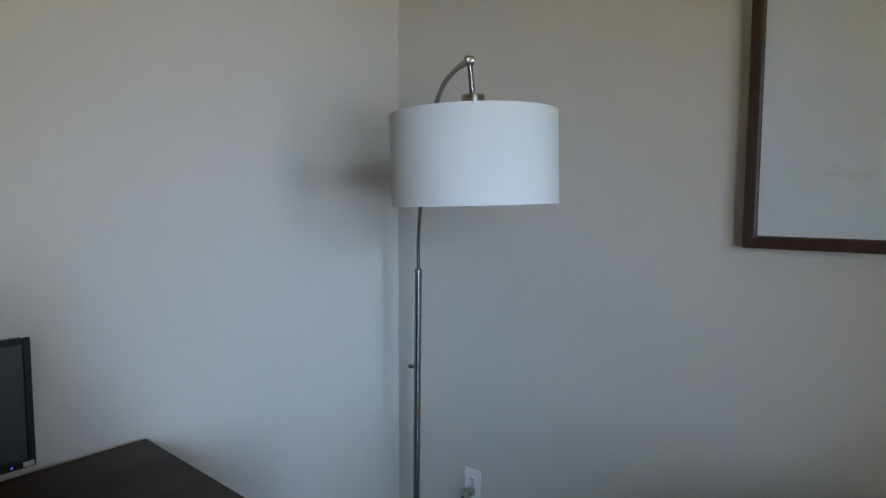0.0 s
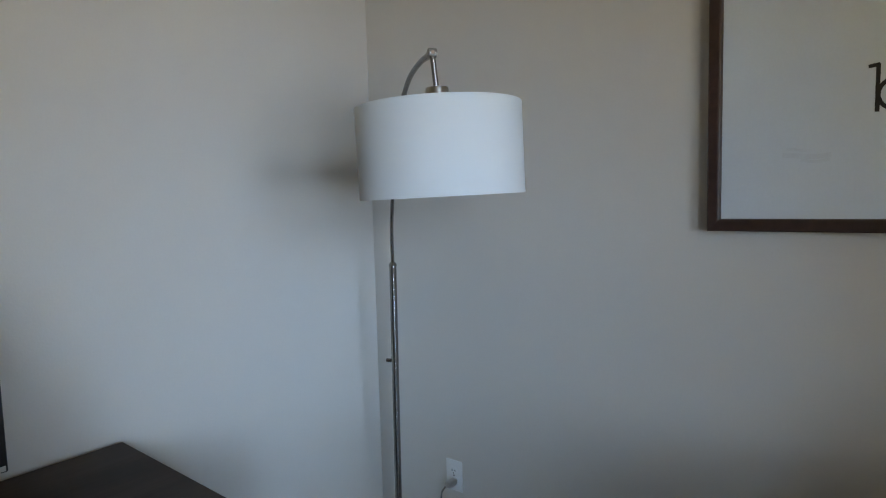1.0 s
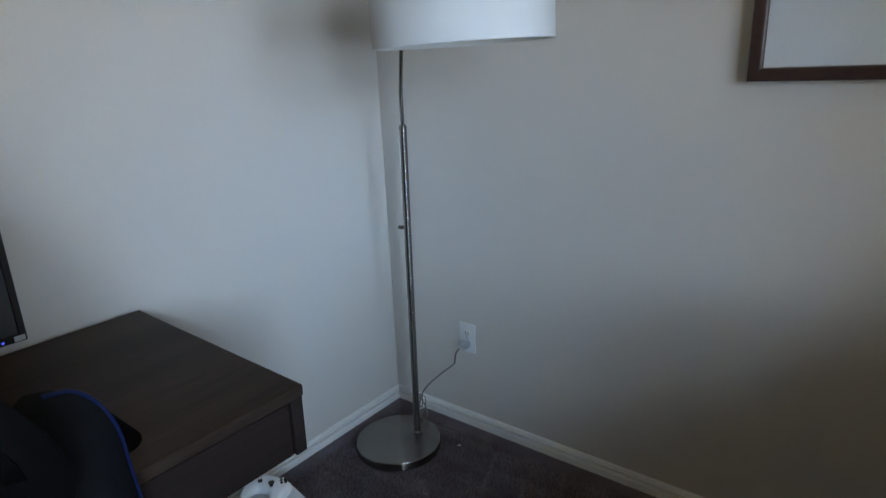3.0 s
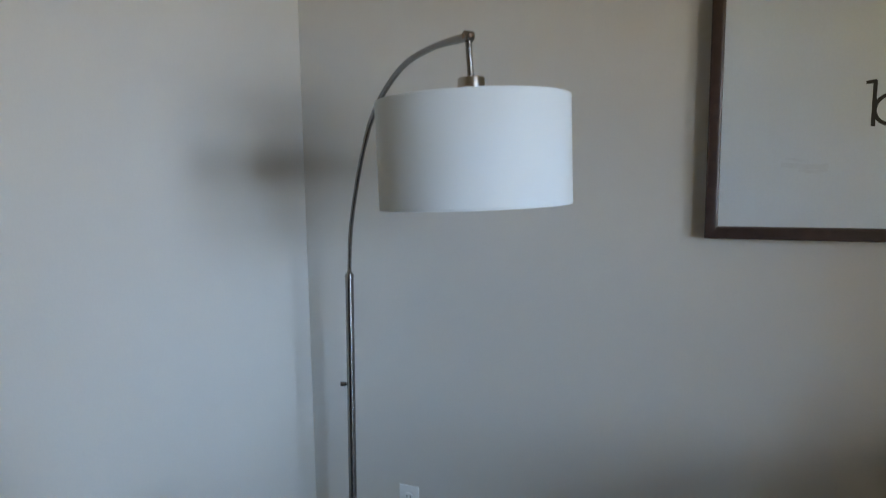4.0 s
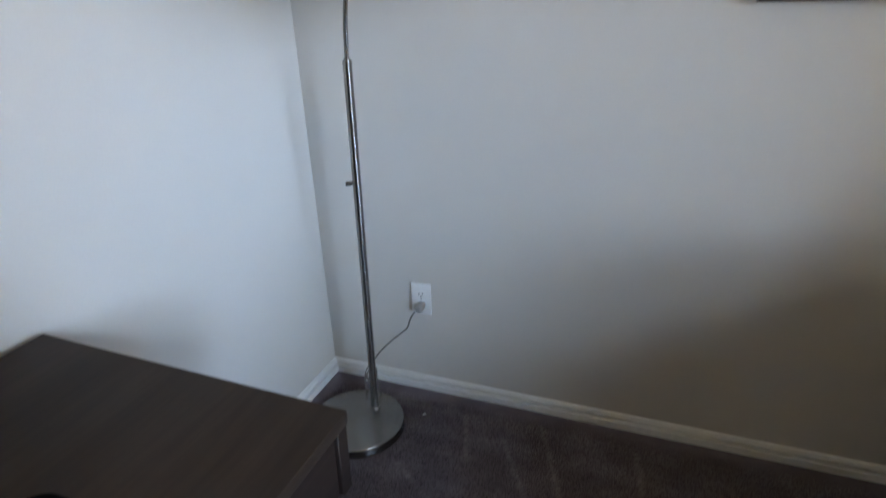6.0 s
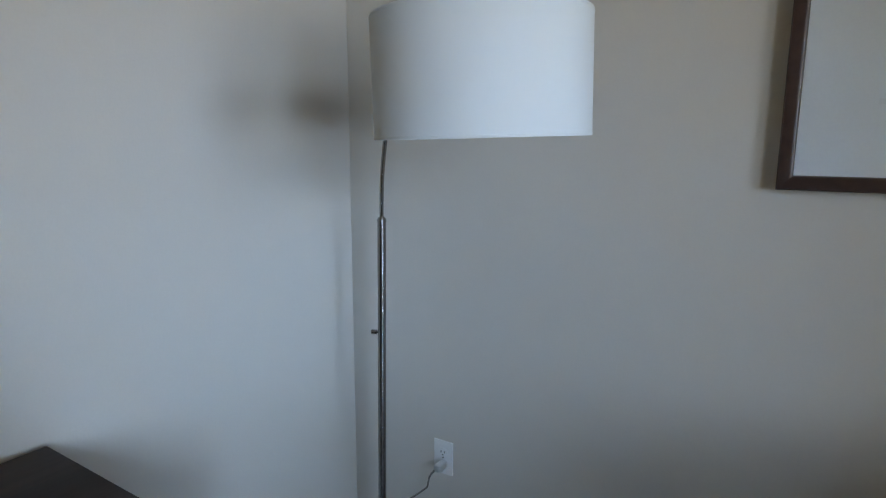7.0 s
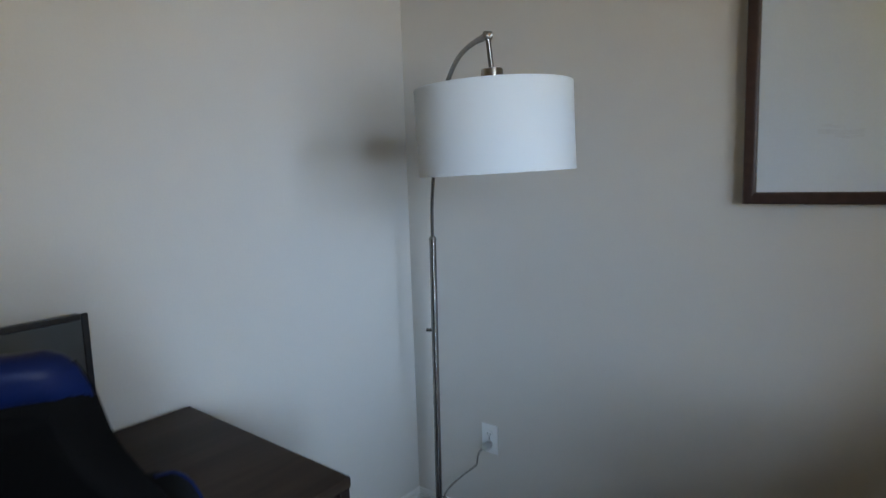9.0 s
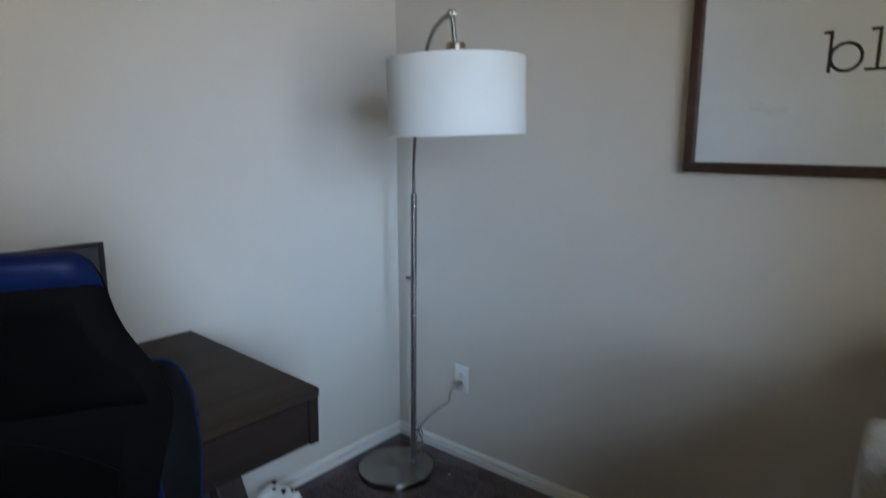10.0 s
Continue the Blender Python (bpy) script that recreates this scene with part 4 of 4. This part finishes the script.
# ---------------------------------------------------------------- the carpet's pile
rng = np.random.default_rng(3)
STEP = 0.0058
gx, gy = np.meshgrid(np.arange(0.016, 1.95, STEP), np.arange(-1.35, -0.016, STEP))
count = gx.size
cx = gx.ravel() + rng.uniform(-0.45, 0.45, count) * STEP
cy = gy.ravel() + rng.uniform(-0.45, 0.45, count) * STEP
turn, high, wide = rng.uniform(0, 6.283, count), rng.uniform(0.0065, 0.0092, count), rng.uniform(0.0030, 0.0044, count)
sway = 0.0035 * np.sin(cx * 19 + cy * 8)[:, None] * np.array([0.4, -0.9]) + rng.normal(0, 0.0016, (count, 2))
# the carpet rises a little where it is tucked along the walls
rise = 0.0060 * np.clip(1.25 - np.minimum(cx, -cy) / 0.06, 0, 1)
rise[np.hypot(cx - 0.230, cy + 0.262) < 0.17] = 0
high[np.hypot(cx - 0.230, cy + 0.262) < 0.158] *= 0.3
# lines that the vacuum cleaner combed flat; their paler material paints in the pile's sheen
combed = np.zeros(count, dtype=np.int32)
for (xa, ya), (xb, yb) in (((0.70, -0.17), (0.89, -0.50)), ((0.80, -0.07), (0.96, -0.46)), ((0.42, -0.37), (0.60, -0.50)), ((1.10, -0.10), (1.16, -0.42)), ((0.55, -0.10), (0.62, -0.30))):
    dx, dy = xb - xa, yb - ya
    along = np.clip(((cx - xa) * dx + (cy - ya) * dy) / (dx * dx + dy * dy), 0, 1)
    near = np.hypot(cx - xa - along * dx, cy - ya - along * dy) < 0.004 + 0.005 * rng.random(count)
    sway[near] = np.array([0.010, 0.004]) + rng.normal(0, 0.001, (near.sum(), 2))
    combed[near] = 1
    high[near] *= 0.6
    wide[near] *= 1.3
verts = np.zeros((count, 4, 3))
for k in range(3):
    verts[:, k, 0] = cx + wide * np.cos(turn + k * 2.0944)
    verts[:, k, 1] = cy + wide * np.sin(turn + k * 2.0944)
    verts[:, k, 2] = rise - 0.004
verts[:, 3, 0], verts[:, 3, 1], verts[:, 3, 2] = cx + sway[:, 0], cy + sway[:, 1], high + rise
first = (np.arange(count) * 4)[:, None, None]
tris = (first + np.array([[0, 1, 3], [1, 2, 3], [2, 0, 3]])).reshape(-1, 3)
data = bpy.data.meshes.new("carpet_pile")
data.vertices.add(count * 4)
data.vertices.foreach_set("co", verts.ravel())
data.loops.add(tris.size)
data.loops.foreach_set("vertex_index", tris.ravel().astype(np.int32))
data.polygons.add(len(tris))
data.polygons.foreach_set("loop_start", np.arange(0, tris.size, 3, dtype=np.int32))
data.update(calc_edges=True)
data.materials.append(CARPET)
data.materials.append(COMBED_SHEEN)
data.polygons.foreach_set("material_index", np.repeat(combed, 3))
tagged(new("carpet_pile", data), "dark taupe tufted carpet pile with vacuum marks", "carpet", kind="stuff")
